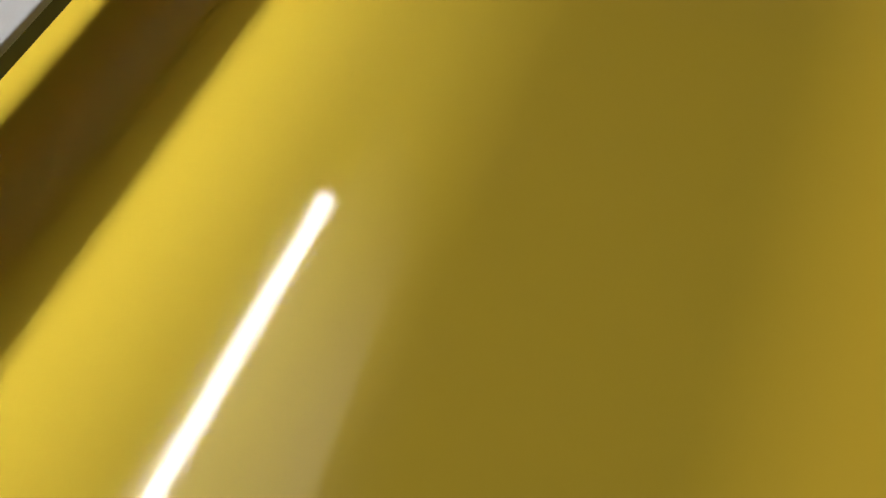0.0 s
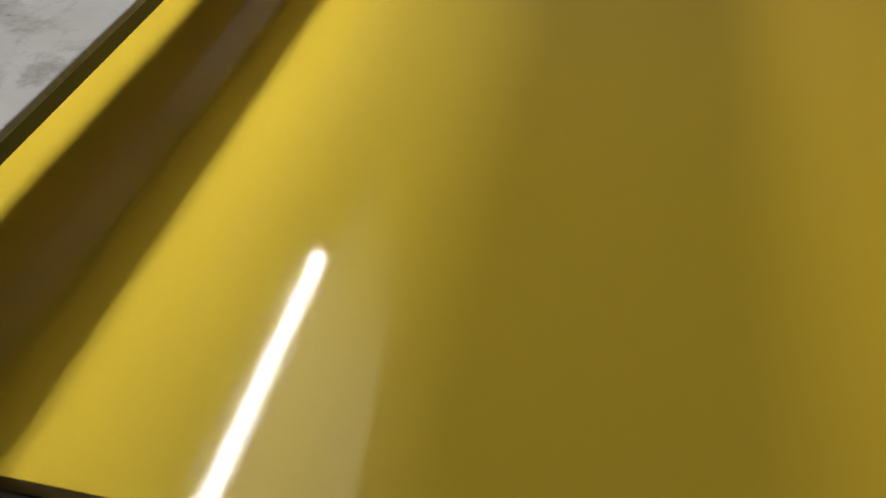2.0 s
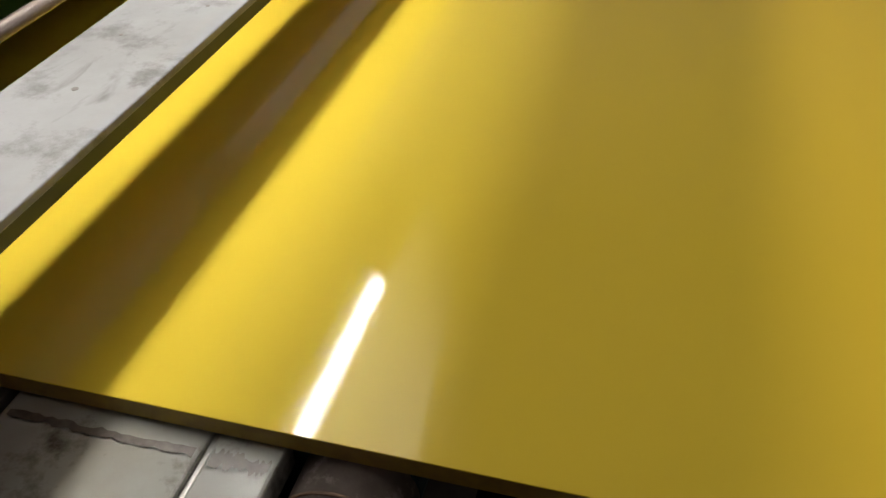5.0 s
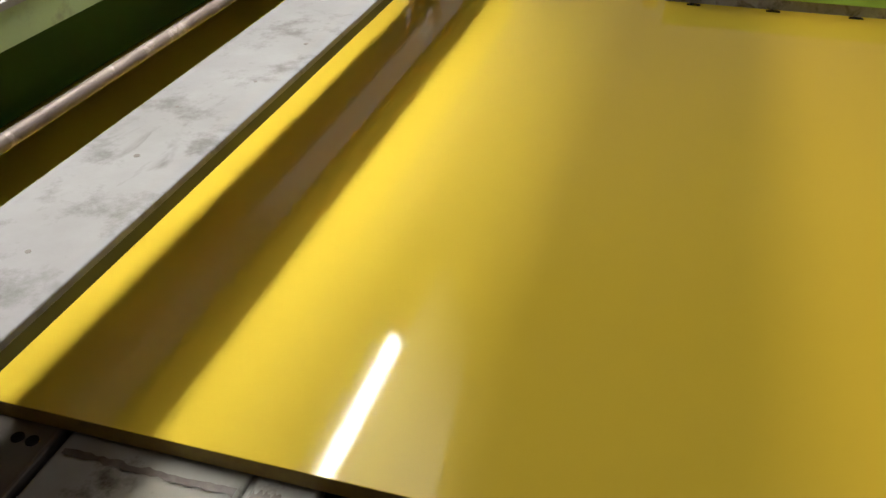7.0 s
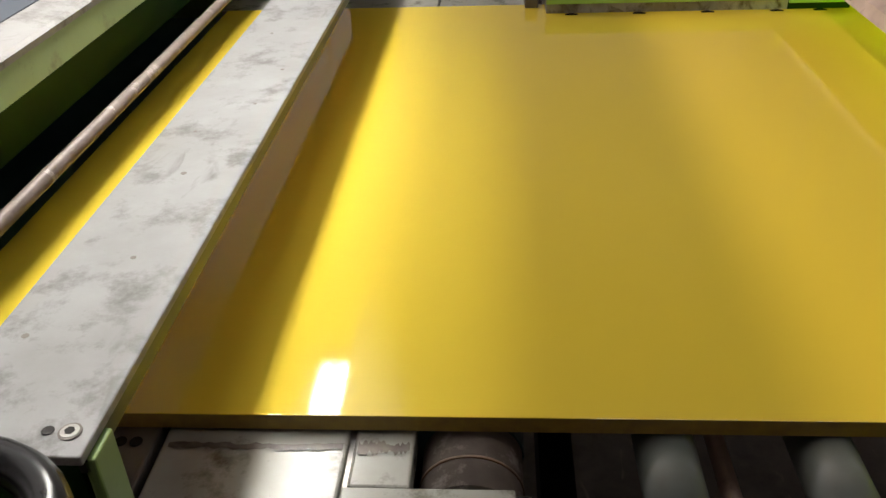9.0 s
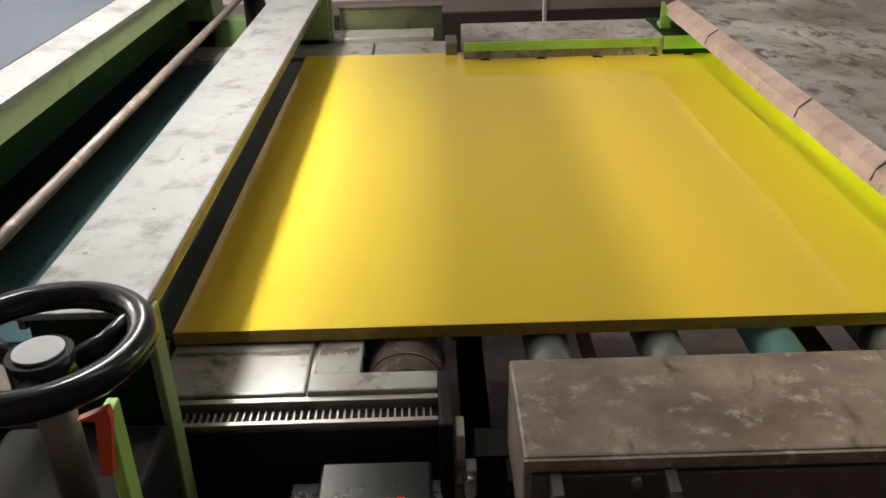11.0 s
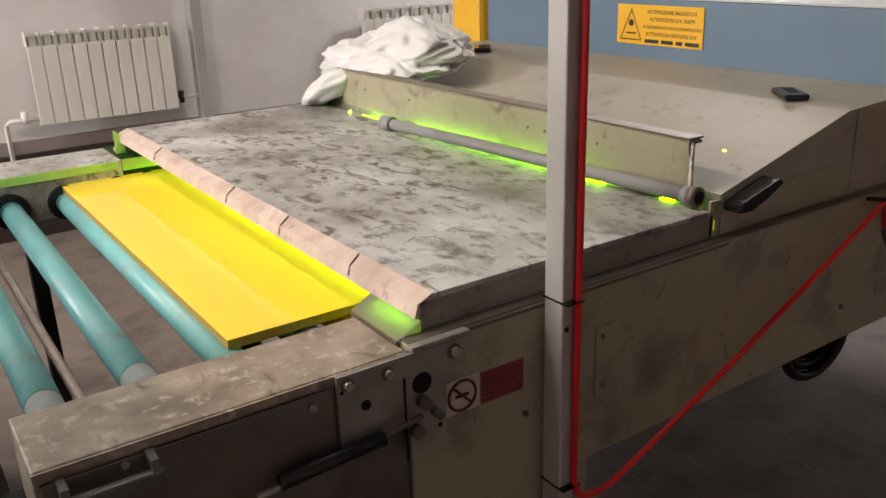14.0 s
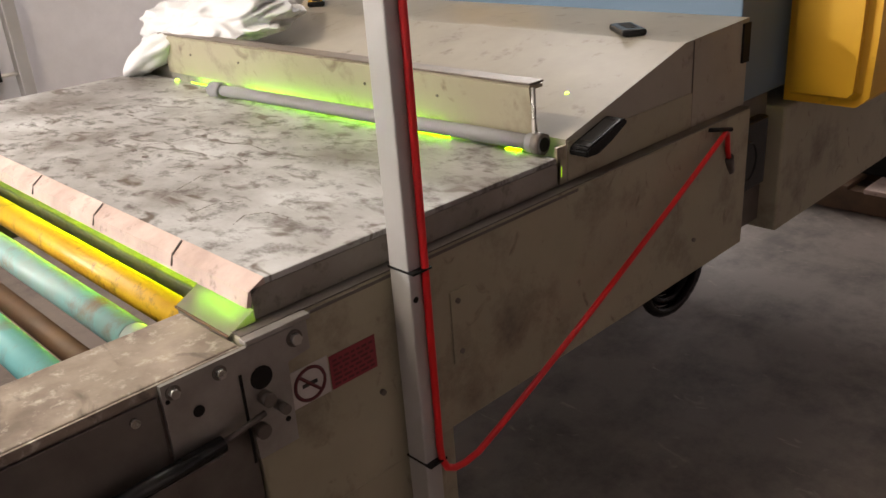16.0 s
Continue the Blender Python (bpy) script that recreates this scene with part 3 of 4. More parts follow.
hd = part("handle", B(-0.537, -0.416, -0.068, -0.054, 0.900, 0.920, bevel=0.004), "handle_grey", sb, "grey bar handle")
for x in (-0.533, -0.430):
    part("bracket", prism(bmesh.new(), [(-0.036, 0.936), (-0.060, 0.932), (-0.067, 0.918), (-0.067, 0.902), (-0.054, 0.902), (-0.036, 0.914)], "x", x, x + 0.010), "handle_grey", hd)
part("screw", C((-0.455, -0.037, 0.926), (-0.455, -0.043, 0.926), 0.005, 10), "bolt", sb)
part("screw", C((-0.205, -0.036, 0.915), (-0.205, -0.043, 0.915), 0.006, 10), "bolt", sb)
fc = part("far_cover", B(-0.545, -0.025, 1.556, 1.765, 0.80, 0.940, bevel=0.003), "hood", rc, "soiled pale far side cover")
part("green_edge", B(-0.545, -0.040, 1.551, 1.556, 0.915, 0.938), "lime", fc, "green painted edge, brightened for the curing glow")
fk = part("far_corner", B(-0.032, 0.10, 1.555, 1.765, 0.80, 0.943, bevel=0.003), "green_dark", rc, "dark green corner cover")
part("green_edge", B(-0.030, 0.10, 1.550, 1.555, 0.908, 0.941), "lime", fk, "green painted edge, brightened for the curing glow")
ROLLERS = []
for x, m, y0 in ((-0.490, "turquoise", 0.335), (-0.345, "turquoise", 0.335), (-0.200, "turquoise", 0.215), (-0.055, "turq_worn", 0.30), (0.035, "yellow_roll", 0.205)):
    o = Vector((x, 0.85, 0.846))
    r = part("roller", C((x, y0, 0.846), (x, 1.535, 0.846), 0.0295, 28), m, rc)
    r.data.transform(Matrix.Translation(-(o - ORIGIN[rc])))
    r.location = o - ORIGIN[rc]
    ORIGIN[r] = o
    part("roller_end", C((x, 0.195, 0.846), (x, y0 - 0.0005, 0.846), 0.0285, 28), m if y0 < 0.3 else "worn_end", r)
    part("journal", C((x, 0.120, 0.846), (x, 0.195, 0.846), 0.012, 18), "conduit", r)
    part("end_ring", C((x, 1.540, 0.846), (x, 1.5505, 0.846), 0.050, 24), "black", r)
    ROLLERS.append(r)
part("seal_bar", B(0.085, 0.135, 0.14, 1.55, 0.835, 0.865, bevel=0.004), "green_dirty", rc, "dirty olive bar")
part("tie_rod", C((-0.425, 0.122, 0.80), (-0.425, 1.556, 0.80), 0.010, 12), "lip", rc)
part("drive_shaft", C((-0.10, 0.122, 0.775), (-0.10, 1.556, 0.775), 0.022, 16), "rust", rc, "rusty brown shaft")
part("drive_shaft", C((-0.145, 0.122, 0.765), (-0.145, 1.556, 0.765), 0.012, 12), "steel_dark", rc)
cp = part("coupling", C((-0.145, 1.32, 0.76), (-0.145, 1.38, 0.76), 0.035, 14), "void", rc)
part("coupling_bolt", C((-0.165, 1.30, 0.75), (-0.165, 1.32, 0.75), 0.012, 8), "steel_dark", cp)
# extended down in black to stand in for the shade under the cover
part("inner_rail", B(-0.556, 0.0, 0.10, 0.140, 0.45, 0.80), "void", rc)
part("side_frame", B(-0.40, -0.042, -0.020, 0.02, 0.40, 0.836, bevel=0.003), "steel_dark", rc, "dark side frame")
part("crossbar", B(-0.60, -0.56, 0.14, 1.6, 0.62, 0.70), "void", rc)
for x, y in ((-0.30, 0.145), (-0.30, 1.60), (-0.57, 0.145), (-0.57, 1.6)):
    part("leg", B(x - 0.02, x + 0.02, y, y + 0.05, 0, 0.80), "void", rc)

# mounting plate with bolts
mp = thing("mounting_plate", (-0.06, -0.04, 0.76), "drilled grey steel mounting plate with hex bolts", "plate")
bm = bmesh.new()
prism(bm, [(-0.168, 0.838), (-0.168, 0.949), (0.052, 0.949), (0.052, 0.905), (0.014, 0.900), (0.012, 0.775), (-0.052, 0.775), (-0.055, 0.838)], "y", -0.044, -0.037)
part("plate", bm, "steel", mp)
part("angle", B(-0.046, 0.058, -0.047, -0.030, 0.951, 0.959, bevel=0.0015), "steel", mp)
part("split_line", B(-0.0625, -0.0585, -0.0452, -0.044, 0.775, 0.915), "void", mp)
for x, z, r in ((-0.153, 0.935, 0.0068), (-0.088, 0.932, 0.0068), (0.029, 0.931, 0.0085)):
    bt = part("bolt", C((x, -0.044, z), (x, -0.053, z), r, 6), "bolt", mp)
    part("washer", C((x, -0.044, z), (x, -0.0455, z), r * 1.5, 18), "steel_dark", bt)
for x, z, r in ((-0.125, 0.893, 0.008), (-0.030, 0.897, 0.017), (0.000, 0.815, 0.004), (-0.162, 0.925, 0.003)):
    part("hole", C((x, -0.0435, z), (x, -0.0452, z), r, 20), "void", mp)
part("knob", C((-0.032, -0.044, 0.868), (-0.032, -0.062, 0.868), 0.010, 16), "steel_dark", mp)
part("knob", C((-0.012, -0.044, 0.845), (-0.012, -0.066, 0.845), 0.0075, 16), "steel_dark", mp)
part("knob", C((-0.045, -0.044, 0.822), (-0.045, -0.056, 0.822), 0.011, 16), "steel_dark", mp)
gs = thing("gas_strut", (-0.2, -0.06, 0.7), "black gas strut slanting under the side cover", "strut")
part("cylinder", C((-0.271, -0.058, 0.832), (-0.108, -0.058, 0.840), 0.0115, 14), "black", gs)
part("piston", C((-0.108, -0.058, 0.840), (-0.041, -0.058, 0.852), 0.0045, 10), "steel_dark", gs)
part("lever", C((-0.301, -0.052, 0.820), (-0.108, -0.052, 0.824), 0.005, 8), "steel", gs)

# ---- uv tunnel ----
uv = thing("uv_tunnel", (0.6, 0.8, 0), "beige curing tunnel with a soiled sheet metal hood", "machine")
hood = part("hood_top", B(0.022, 0.662, 0.0, 1.65, 1.002, 1.012, bevel=0.002), "hood", uv, "stained pale sheet metal hood")
bm = bmesh.new()
prism(bm, [(0.024, 1.013), (-0.004, 1.000), (-0.010, 0.978), (-0.004, 0.977), (0.004, 0.996), (0.024, 1.003)], "y", 0.0, 1.65)
part("lip", bm, "lip", hood, "scuffed pinkish folded edge")
for y in (0.22, 0.50, 0.78, 1.30):
    bm = bmesh.new()
    sweep(bm, [(0.020, y, 1.0135), (-0.003, y - 0.01, 1.002), (-0.0095, y - 0.012, 0.985)], 0.0015, 6)
    part("weld_scar", bm, "grease", hood)
def hood_spot(x, y, r, seed):
    """A dark blot with an uneven outline on the hood."""
    rn = random.Random(seed)
    bm = bmesh.new()
    k = rn.uniform(0, 3)
    vs = [bm.verts.new((x + r * 0.8 * rn.uniform(0.7, 1.1) * math.cos(a), y + r * 1.3 * rn.uniform(0.7, 1.1) * math.sin(a + 0.3), 1.0127)) for a in (k + math.tau * i / 14 for i in range(14))]
    bm.faces.new(vs)
    part("blot", bm, "grease", hood, "dark brown blot")


def hood_scratch(pts, seed):
    """A thin broken dirt line on the hood."""
    rn = random.Random(seed)
    bm = bmesh.new()
    for (x0, y0), (x1, y1) in zip(pts, pts[1:]):
        d = Vector((x1 - x0, y1 - y0))
        n = Vector((-d.y, d.x)).normalized()
        for i in range(10):
            if rn.random() < 0.2:
                continue
            a, b = Vector((x0, y0)) + d * (i / 10), Vector((x0, y0)) + d * ((i + 1.1) / 10)
            w0, w1 = rn.uniform(0.0006, 0.0022), rn.uniform(0.0006, 0.0022)
            bm.faces.new([bm.verts.new((p.x, p.y, 1.0126)) for p in (a - n * w0, b - n * w1, b + n * w1, a + n * w0)])
    part("scratch", bm, "grease", hood, "thin dark scratch")


hood_spot(0.226, 0.909, 0.0128, 0)
hood_spot(0.218, 0.788, 0.0112, 1)
hood_spot(0.209, 0.717, 0.0104, 2)
hood_spot(0.253, 0.470, 0.0088, 3)
hood_spot(0.285, 0.369, 0.0064, 4)
hood_spot(0.317, 0.503, 0.0048, 5)
hood_spot(0.322, 1.346, 0.0080, 6)
hood_spot(0.588, 1.438, 0.0072, 7)
hood_spot(0.428, 1.053, 0.0048, 8)
hood_scratch([(0.387, 0.598), (0.376, 0.490), (0.413, 0.399)], 0)
hood_scratch([(0.090, 0.437), (0.147, 0.460), (0.215, 0.496)], 1)
hood_scratch([(0.093, 0.321), (0.141, 0.330), (0.179, 0.299)], 2)
hood_scratch([(0.227, 0.825), (0.301, 0.777), (0.422, 0.755)], 3)
hood_scratch([(0.107, 0.213), (0.142, 0.235), (0.173, 0.215), (0.181, 0.166), (0.153, 0.142)], 4)
hood_scratch([(0.468, 0.992), (0.503, 0.969), (0.531, 0.943)], 5)
for y0 in (0.0, 1.642):
    part("skirt", B(0.0, 0.672, y0, y0 + 0.008, 0.955, 1.002), "skirt", hood)
bm = bmesh.new()
prism(bm, [(-0.047, 0.9535), (-0.004, 0.976), (-0.003, 0.974), (-0.047, 0.9520)], "y", -0.006, 0.138)
prism(bm, [(-0.047, 0.9518), (-0.003, 0.9738), (-0.003, 0.9518)], "y", -0.006, -0.004)
part("entry_guard", bm, "opal", uv, "sheet metal guard, drawn translucent over an added green glow")
# no light behind this guard; the lime colour stands in for it
bm = prism(bmesh.new(), [(-0.024, 0.942), (-0.024, 1.014), (-0.016, 1.010), (0.006, 0.975), (0.006, 0.942)], "y", 1.630, 1.634)
part("entry_guard", bm, "lime", uv, "end guard in lime green, its glow put into the colour")
part("rust_edge", B(-0.0485, -0.0455, -0.006, 0.138, 0.9512, 0.9542), "rust", uv)
# glowing strip added under the guard to light it green
part("leak_glow", B(-0.009, -0.005, 0.004, 0.110, 0.9525, 0.9545), "uv", uv)
part("entry_floor", B(-0.046, 0.0, 0.0, 0.135, 0.940, 0.9505, bevel=0.001), "steel", uv)
part("base_side", B(-0.040, 1.36, -0.027, 0.0, 0.612, 0.955, bevel=0.004), "beige", uv)
part("base_side", B(-0.02, 1.36, 1.65, 1.68, 0.612, 0.955, bevel=0.004), "beige", uv)
part("skirt_panel", B(-0.02, 0.31, -0.022, 0.0, 0.02, 0.612, bevel=0.004), "beige", uv)
part("foot", B(0.30, 0.335, -0.02, 0.06, 0.0, 0.612), "beige", uv)
part("foot", B(1.20, 1.26, 1.55, 1.62, 0.0, 0.612), "beige", uv)
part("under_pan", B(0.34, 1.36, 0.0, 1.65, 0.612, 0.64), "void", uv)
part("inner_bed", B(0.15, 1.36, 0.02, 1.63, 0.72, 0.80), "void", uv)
part("ledge", B(-0.040, 1.36, -0.0265, -0.0005, 0.9555, 0.9575), "steel_dark", uv)
part("joint_line", B(0.0, 0.69, -0.0285, -0.026, 0.946, 0.951), "steel_dark", uv)
part("access_plate", B(0.342, 0.385, -0.030, -0.027, 0.735, 0.872, bevel=0.001), "beige", uv)
for x, z in ((0.182, 0.761), (0.357, 0.852), (0.360, 0.755), (1.12, 0.70)):
    part("rivet", C((x, -0.026, z), (x, -0.033, z), 0.005, 10), "steel_dark", uv)
lamp_specs = [(0.31, 0.975, 0.05, 1.60, 0.018), (0.50, 0.965, 0.05, 1.60, 0.018)]
# unseen baffle added to cut the curing light off sharply at the mouth
part("baffle", B(0.100, 0.104, 0.01, 1.64, 0.927, 1.001), "void", uv)
for x, z, y0, y1, r in lamp_specs:
    part("curing_lamp", C((x, y0, z), (x, y1, z), r, 10), "uv_in", uv, "glowing green curing light")
# glowing strips stand in for curing light escaping at the gap
part("leak_glow", B(0.660, 0.667, 0.28, 1.06, 1.008, 1.019), "uv", uv)
# floor and end plates added to stop stray curing light in the gap
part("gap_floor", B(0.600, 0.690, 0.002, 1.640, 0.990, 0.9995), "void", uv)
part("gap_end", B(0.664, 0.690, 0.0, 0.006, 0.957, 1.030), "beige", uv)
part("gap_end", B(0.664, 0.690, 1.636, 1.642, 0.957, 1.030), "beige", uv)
part("leak_glow", B(0.663, 0.668, 1.18, 1.34, 1.006, 1.011), "uv", uv)
part("leak_glow", B(0.654, 0.668, 0.088, 0.118, 1.0125, 1.0145), "uv", uv)
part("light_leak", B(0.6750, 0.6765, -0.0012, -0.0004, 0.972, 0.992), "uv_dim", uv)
# raised cover behind the hood
bm = bmesh.new()
prism(bm, [(0.690, 0.957), (0.690, 1.040), (1.100, 1.148), (1.375, 1.160), (1.375, 0.957)], "y", 0.0, 1.64)
cover = part("rear_cover", bm, "beige_top", uv, "dusty beige sloping cover")
part("cover_seam", B(1.132, 1.135, -0.0015, 0.004, 0.957, 1.147), "steel_dark", cover)
part("cover_side", B(0.693, 1.130, -0.003, -0.0005, 0.959, 1.036), "beige", cover)
bm = bmesh.new()
prism(bm, [(0.668, 1.030), (0.650, 1.138), (0.655, 1.142), (0.690, 1.140), (0.690, 1.134), (0.660, 1.133), (0.676, 1.030)], "y", 0.052, 1.464)
fl = part("flange", bm, "beige", uv, "beige upright flange with a worn brown top edge")
part("flange_edge", B(0.650, 0.692, 0.050, 1.466, 1.1425, 1.147, bevel=0.0015), "flange_top", fl)
part("flange_end", B(0.655, 0.660, 0.044, 0.051, 1.04, 1.138), "bolt", fl)
for y in (0.30, 0.47, 0.53, 1.05, 1.30):
    part("rivet", C((0.657, y, 1.095), (0.6545, y, 1.0945), 0.0032, 8), "steel_dark", fl)
cd = thing("conduit_pipe", (0.62, 0.5, 1.012), "grey plastic conduit lying along the hood edge", "pipe")
bm = bmesh.new()
sweep(bm, [(0.655, 0.045, 1.035), (0.648, 0.20, 1.0345), (0.636, 0.40, 1.034), (0.622, 0.65, 1.034), (0.607, 0.9, 1.034), (0.594, 1.075, 1.034)], 0.0148, 14)
part("pipe", bm, "conduit", cd)
part("coupling", C((0.596, 1.045, 1.034), (0.592, 1.09, 1.034), 0.0205, 16), "conduit", cd)
part("coupling", C((0.655, 0.058, 1.035), (0.657, 0.026, 1.035), 0.0185, 16), "conduit", cd)
part("nut", C((0.657, 0.044, 1.035), (0.658, 0.026, 1.035), 0.0215, 8), "steel_dark", cd)
part("bore", C((0.658, 0.0265, 1.035), (0.658, 0.0235, 1.035), 0.0135, 14), "void", cd)
# small glowing discs stand in for curing light through pinholes
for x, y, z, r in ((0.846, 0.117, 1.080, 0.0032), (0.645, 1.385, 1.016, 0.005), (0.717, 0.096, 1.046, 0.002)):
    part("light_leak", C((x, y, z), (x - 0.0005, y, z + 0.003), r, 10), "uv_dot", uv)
# handles on the cover
def pull(x, y, z, tilt, label):
    h = thing("pull_handle", (x, y, z), label, "handle", "cover handles")
    bm = bmesh.new()
    box(bm, x - 0.055, x + 0.055, y - 0.028, y + 0.028, z, z + 0.016, bevel=0.006)
    part("grip", bm, "black", h)
    part("opening", B(x - 0.030, x + 0.035, y - 0.014, y + 0.012, z + 0.0155, z + 0.0168), "void", h)
    h.rotation_euler = (0, 0, tilt)
    return h
pull(1.145, 0.175, 1.150, 0.9, "black plastic recessed pull handle on the cover")
pull(1.20, 1.42, 1.153, 0.9, "black plastic recessed pull handle on the cover")
sh = thing("side_handle", (0.78, -0.03, 1.03), "black plastic bow handle on the cover side", "handle", "cover handles")
bm = prism(bmesh.new(), [(0.697, 1.010), (0.697, 1.022), (0.704, 1.028), (0.812, 1.058), (0.824, 1.055), (0.824, 1.046), (0.775, 1.022), (0.735, 1.008)], "y", -0.044, 0.0)
bmesh.ops.bevel(bm, geom=bm.edges[:], offset=0.003, segments=2, affect="EDGES")
part("grip", bm, "black", sh)
bm = prism(bmesh.new(), [(0.722, 1.0325), (0.800, 1.0542), (0.800, 1.0554), (0.722, 1.0337)], "y", -0.036, -0.008)
part("opening", bm, "void", sh)

# tower behind
tw = thing("uv_tower", (1.9, 0.8, 0), "blue-grey lamp tower with yellow end covers", "machine")
part("body", B(1.378, 2.9, 0.02, 1.62, 0.95, 1.335, bevel=0.004), "blue", tw)
part("top", B(1.378, 2.9, 0.02, 1.62, 1.336, 1.342), "blue_top", tw)
part("lower_body", B(1.565, 2.42, -0.02, 1.62, 0.57, 0.91, bevel=0.006), "beige", tw)
# dark box stands in for the open recess
part("gap_box", B(1.375, 1.56, 0.03, 1.62, 0.60, 0.945), "steel_dark", tw)
part("leg", B(2.0, 2.1, 0.8, 0.9, 0, 0.57), "void", tw)
bm = bmesh.new()
prism(bm, [(-0.165, 0.912), (-0.195, 0.940), (-0.20, 1.10), (-0.20, 1.38), (-0.15, 1.47), (-0.02, 1.50), (0.018, 1.50), (0.018, 0.912)], "x", 1.60, 2.36)
bmesh.ops.bevel(bm, geom=[e for e in bm.edges if abs(e.verts[0].co.x - e.verts[1].co.x) < 1e-4], offset=0.03, segments=3, affect="EDGES")
part("end_cover", bm, "yellow_cap", tw, "bright yellow rounded end cover")
bm = bmesh.new()
box(bm, 1.34, 1.95, 1.622, 1.80, 0.93, 1.50, bevel=0.02)
part("end_cover", bm, "yellow_cap", tw, "bright yellow rounded end cover")
part("hatch", B(1.345, 1.377, -0.005, 0.03, 1.06, 1.15), "void", tw)
part("socket", B(1.40, 1.52, 0.0, 0.03, 0.72, 0.90, bevel=0.006), "black", tw)
part("cable_ring", sweep(bmesh.new(), [(1.42 + 0.045 * math.cos(k), 0.0, 0.80 + 0.05 * math.sin(k)) for k in (2 * math.pi * i / 20 for i in range(20))], 0.003, 6, closed=True), "black", tw)
part("hook", C((1.165, -0.028, 0.948), (1.228, -0.050, 0.938), 0.005, 8), "void", tw)
lp = thing("cable_loop", (1.11, 0.02, 0.5), "coil of thick black cable hanging under the machine", "cable")
for k0 in (0.0, 0.02, 0.04):
    bm = bmesh.new()
    sweep(bm, [(1.172 + k0 + (0.125 - k0) * math.cos(k), 0.05 + k0, 0.585 + (0.108 - k0 * 0.7) * math.sin(k)) for k in (2 * math.pi * i / 28 for i in range(28))], 0.013, 8, closed=True)
    part("winding", bm, "black", lp)

pl = thing("pallet", (3.6, 0.7, 0), "low worn wooden pallet on the floor", "pallet")
for i in range(5):
    part("board", B(3.25, 4.25, 0.22 + i * 0.19, 0.34 + i * 0.19, 0.10, 0.122, bevel=0.003), "lip" if i == 0 else "rust", pl)
for x in (3.27, 3.72, 4.17):
    part("bearer", B(x, x + 0.08, 0.22, 1.10, 0.0, 0.10, bevel=0.003), "rust", pl)
cr = thing("crate", (3.8, 0.7, 0.122), "dark metal crate standing on the pallet", "crate")
part("shell", B(3.45, 4.2, 0.30, 1.05, 0.123, 0.55, bevel=0.008), "void", cr)
part("lid", B(3.43, 4.22, 0.28, 1.07, 0.551, 0.58, bevel=0.004), "steel_dark", cr)

# signs
ws = thing("warning_sign", (1.377, 0.784, 1.26), "yellow warning sign with black triangle and lines of lettering", "sign")
part("film", B(1.3745, 1.3775, 0.619, 0.949, 1.202, 1.318), "sign_yellow", ws)
TURN = Matrix(((0, 0, -1, 0), (-1, 0, 0, 0), (0, 1, 0, 0), (0, 0, 0, 1)))
bm = bmesh.new()
tri = [(0.937, 1.213), (0.847, 1.213), (0.892, 1.308)]
cen = Vector((0.892, 1.243))
for i in range(3):
    a, b = Vector(tri[i]), Vector(tri[(i + 1) % 3])
    a2, b2 = a + (cen - a) * 0.12, b + (cen - b) * 0.12
    f = [bm.verts.new((1.3738, p[0], p[1])) for p in (a, b, b2, a2)]
    bm.faces.new(f)
part("triangle", bm, "sign_black", ws)
part("symbol", C((1.3745, 0.892, 1.264), (1.3736, 0.892, 1.264), 0.010, 14), "sign_black", ws)
part("symbol", B(1.3736, 1.3745, 0.872, 0.912, 1.231, 1.236), "sign_black", ws)
for i, w in enumerate(("ATTENZIONE RAGGI U.V.", "ATTENTION U.V. RAYS", "ATENCION RAYOS ULTRAVIOLETAS", "ATTENTION RAYONS U.V.")):
    text(w, 0.0165 if i != 2 else 0.0135, (1.3742, 0.734, 1.293 - i * 0.0215), TURN, "sign_black", ws)
bm = bmesh.new()
for a, b in ((0.63, 0.68), (0.69, 0.715), (0.725, 0.77), (0.78, 0.835)):
    box(bm, 1.3738, 1.3745, a, b, 1.208, 1.2185)
part("lettering", bm, "sign_black", ws)

ns = thing("no_smoking_sign", (0.054, -0.027, 0.84), "white label with a dark red no-smoking ring", "sign")
part("film", B(0.019, 0.088, -0.0285, -0.0272, 0.810, 0.870), "sign_white", ns)
bm = bmesh.new()
sweep(bm, [(0.0535 + 0.026 * math.cos(k), -0.0288, 0.840 + 0.026 * math.sin(k)) for k in (2 * math.pi * i / 28 for i in range(28))], 0.0028, 6, closed=True)
part("ring", bm, "sign_dark", ns)
bm = bmesh.new()
cyl(bm, (0.036, -0.0288, 0.858), (0.071, -0.0288, 0.822), 0.0028, 6)
part("slash", bm, "sign_dark", ns)
part("cigarette", B(0.040, 0.066, -0.0293, -0.0286, 0.837, 0.843), "sign_black", ns)
rl = thing("red_label", (0.134, -0.027, 0.838), "dark red label with rows of illegible print", "label")
part("film", B(0.091, 0.178, -0.0285, -0.0272, 0.810, 0.866), "sign_red", rl)
bm = bmesh.new()
rnd = random.Random(4)
for i in range(6):
    x = 0.096
    while x < 0.168:
        w = rnd.uniform(0.005, 0.016)
        box(bm, x, min(x + w, 0.173), -0.0291, -0.0285, 0.855 - i * 0.008, 0.8585 - i * 0.008)
        x += w + 0.004
part("print", bm, "sign_dark", rl)

# post and hose
ps = thing("machine_post", (0.238, -0.064, 0), "grey square post with a red hose tied to it", "post")
part("profile", B(0.2105, 0.2450, -0.084, -0.041, 0.0, 2.4, bevel=0.003), "post", ps)
for z in (0.972, 0.630):
    bm = bmesh.new()
    box(bm, 0.2090, 0.2465, -0.0965, -0.0395, z - 0.0016, z + 0.0016)
    part("cable_tie", bm, "black", ps)
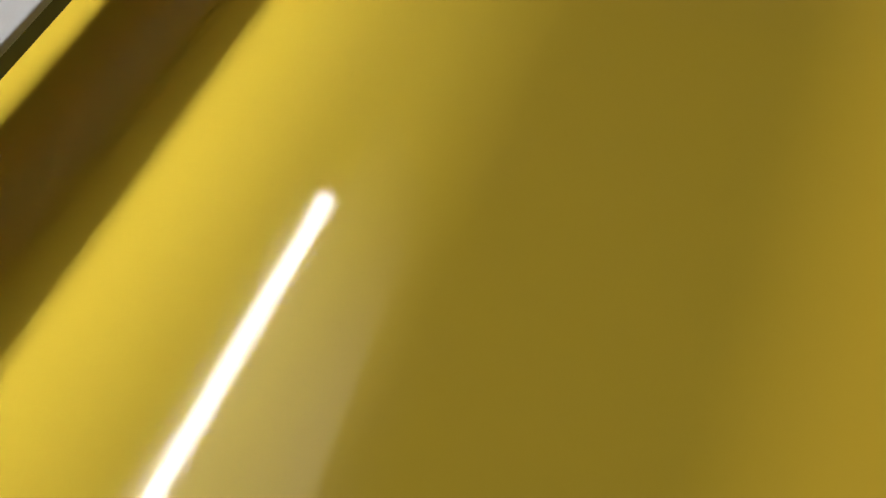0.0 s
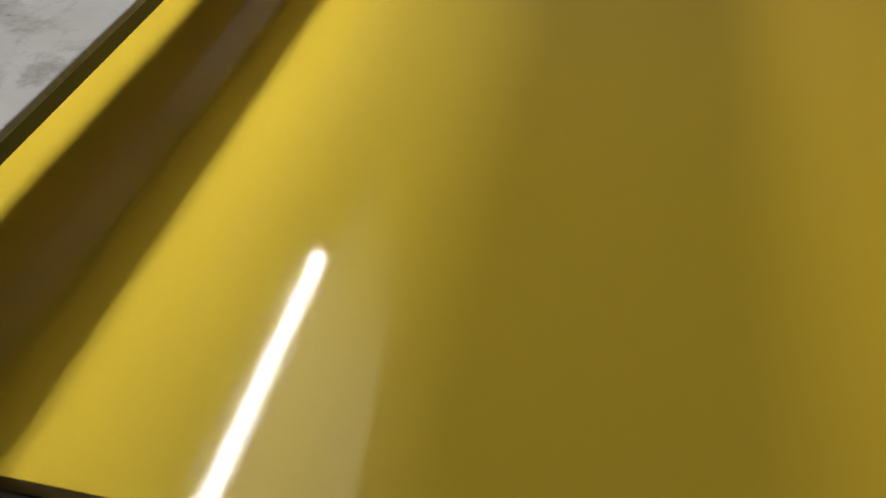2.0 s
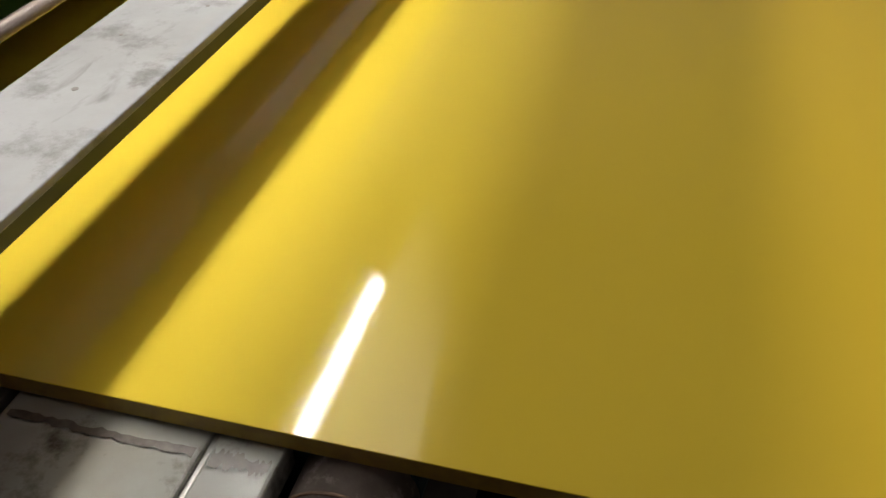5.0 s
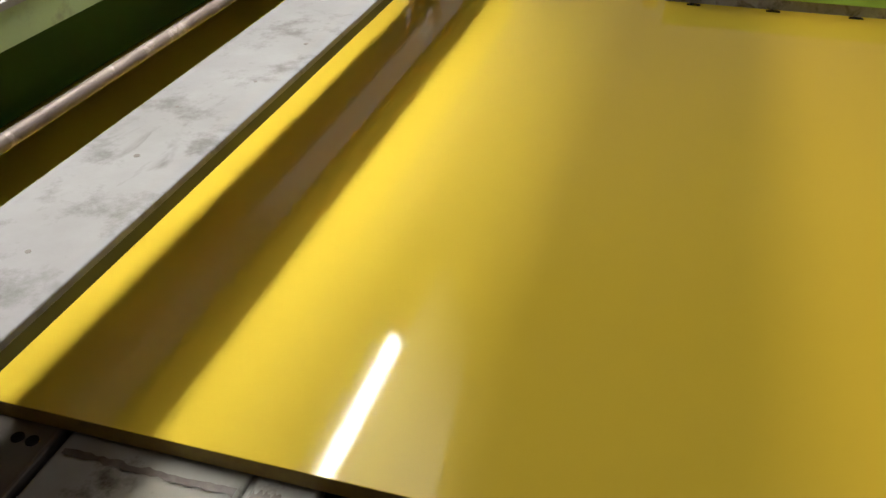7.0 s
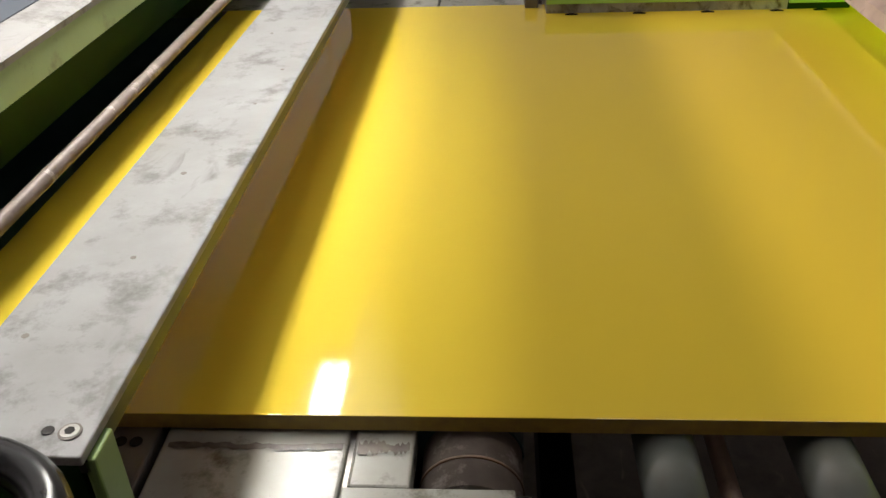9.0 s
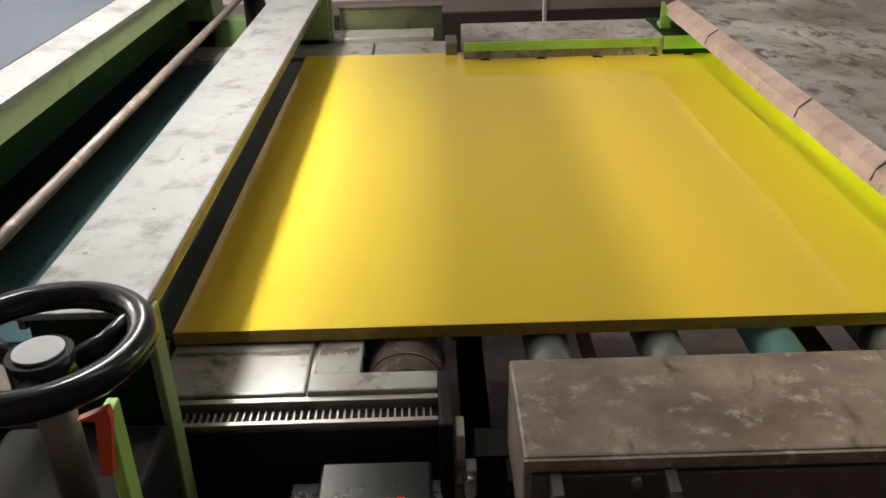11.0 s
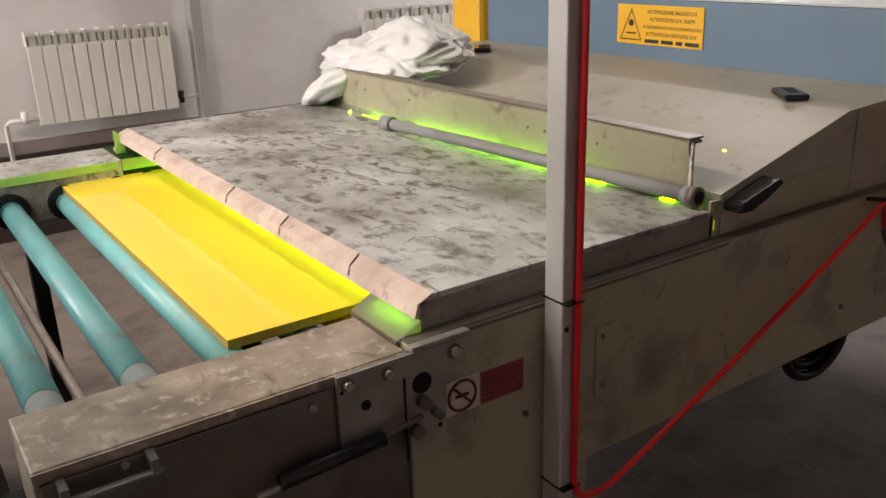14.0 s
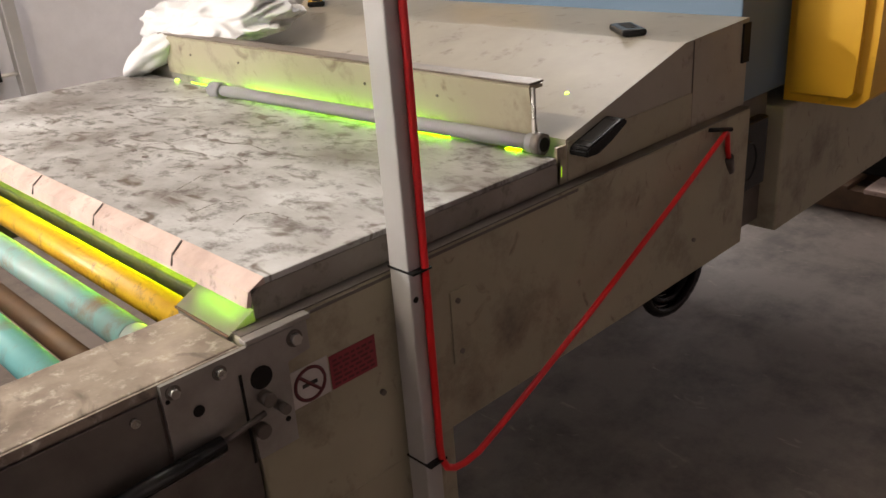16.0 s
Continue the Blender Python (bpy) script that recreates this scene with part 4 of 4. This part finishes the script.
part("hole", C((0.220, -0.0835, 0.925), (0.220, -0.0848, 0.925), 0.005, 12), "void", ps)
hs = thing("red_hose", (0.25, -0.09, 0.62), "bright red hose running down the post and across", "hose")
pts = [(0.2375, -0.0905, z) for z in (2.4, 2.0, 1.6, 1.2, 1.0, 0.8, 0.70, 0.655)]
pts += [(0.240, -0.091, 0.628), (0.250, -0.090, 0.606), (0.268, -0.089, 0.594), (0.295, -0.087, 0.588)]
for i in range(0, 15):
    f = i / 14
    pts.append((0.33 + f * 0.875, -0.085 + f * 0.04, 0.589 + 0.342 * f ** 1.06 - 0.012 * f * (1 - f)))
pts += [(1.218, -0.042, 0.938), (1.232, -0.038, 0.925), (1.245, -0.034, 0.885), (1.262, -0.030, 0.855)]
part("hose", sweep(bmesh.new(), pts, 0.0062, 10), "red", hs)
part("fitting", C((1.258, -0.031, 0.862), (1.285, -0.022, 0.82), 0.012, 12), "steel_dark", hs, "dark hose fitting")

# bag
def bag():
    bm = bmesh.new()
    bmesh.ops.create_icosphere(bm, subdivisions=6, radius=1.0)
    for v in bm.verts:
        p = v.co.copy()
        low = noise.fractal(p * 1.25 + Vector((4, 2, 8)), 0.9, 2.0, 2)
        w = p + 0.35 * Vector((noise.noise(p * 1.7), noise.noise(p * 1.7 + Vector((5, 5, 5))), 0))
        fold = 1 - abs(noise.noise(Vector((w.x * 1.3 + w.y * 1.6, w.y * 3.2 - w.x * 1.2, w.z * 2.0)) + Vector((1, 7, 2)))) * 2.6
        fine = 1 - abs(noise.noise(Vector((w.x * 5, w.y * 4 + w.z * 4, w.z * 5)))) * 2.2
        s = 1 + 0.22 * low + 0.10 * max(fold, -0.6) + 0.045 * fine
        hump = 0.95 + 0.30 * math.exp(-((p.y + 0.35) / 0.35) ** 2) + 0.20 * math.exp(-((p.y - 0.45) / 0.3) ** 2)
        z = p.z * s
        v.co = Vector((p.x * s * 0.16, p.y * s * 0.31, z * 0.100 * hump if z > 0 else z * 0.055))
    for f in bm.faces:
        f.smooth = True
    bmesh.ops.rotate(bm, verts=bm.verts[:], cent=(0, 0, 0), matrix=Euler((-0.10, -0.20, 0.12)).to_matrix())
    bmesh.ops.translate(bm, verts=bm.verts[:], vec=(0.83, 1.40, 1.15))
    return bm


def sleeve():
    bm = bmesh.new()
    bmesh.ops.create_icosphere(bm, subdivisions=4, radius=1.0)
    for v in bm.verts:
        p = v.co.copy()
        s = 1 + 0.18 * noise.fractal(p * 1.8 + Vector((2, 9, 4)), 0.9, 2.0, 3)
        v.co = Vector((p.x * s * 0.06, p.y * s * 0.15, p.z * s * 0.045))
    for f in bm.faces:
        f.smooth = True
    bmesh.ops.rotate(bm, verts=bm.verts[:], cent=(0, 0, 0), matrix=Euler((-0.45, 0, 0.25)).to_matrix())
    bmesh.ops.translate(bm, verts=bm.verts[:], vec=(0.66, 1.52, 1.085))
    return bm


bg = thing("plastic_bag", (0.8, 1.4, 1.05), "crumpled white woven plastic bag slumped over the flange end", "bag")
part("bag_body", bag(), "bag", bg)
part("bag_mouth", sleeve(), "bag", bg)


# ---- movement ----
BOARD = [(0.0, -2.05), (3.0, -1.83), (5.5, -1.64), (7.0, -1.52), (8.0, -1.427), (8.5, -1.36), (9.2, -1.24), (10.3, -1.09), (11.3, -0.90), (12.0, -0.745), (12.5, -0.608), (13.3, -0.407), (14.0, -0.205), (14.5, -0.082), (15.0, 0.027), (16.0, 0.27)]


def motions():
    walk(board, [(t, pose(x, 0.955, ZP - 0.018)) for t, x in BOARD])
    for r in ROLLERS:
        p = r.location.copy()
        walk(r, [(i * 0.25, pose(p.x, p.y, p.z, 0, i * 85 % 360, 0)) for i in range(65)])


motions()
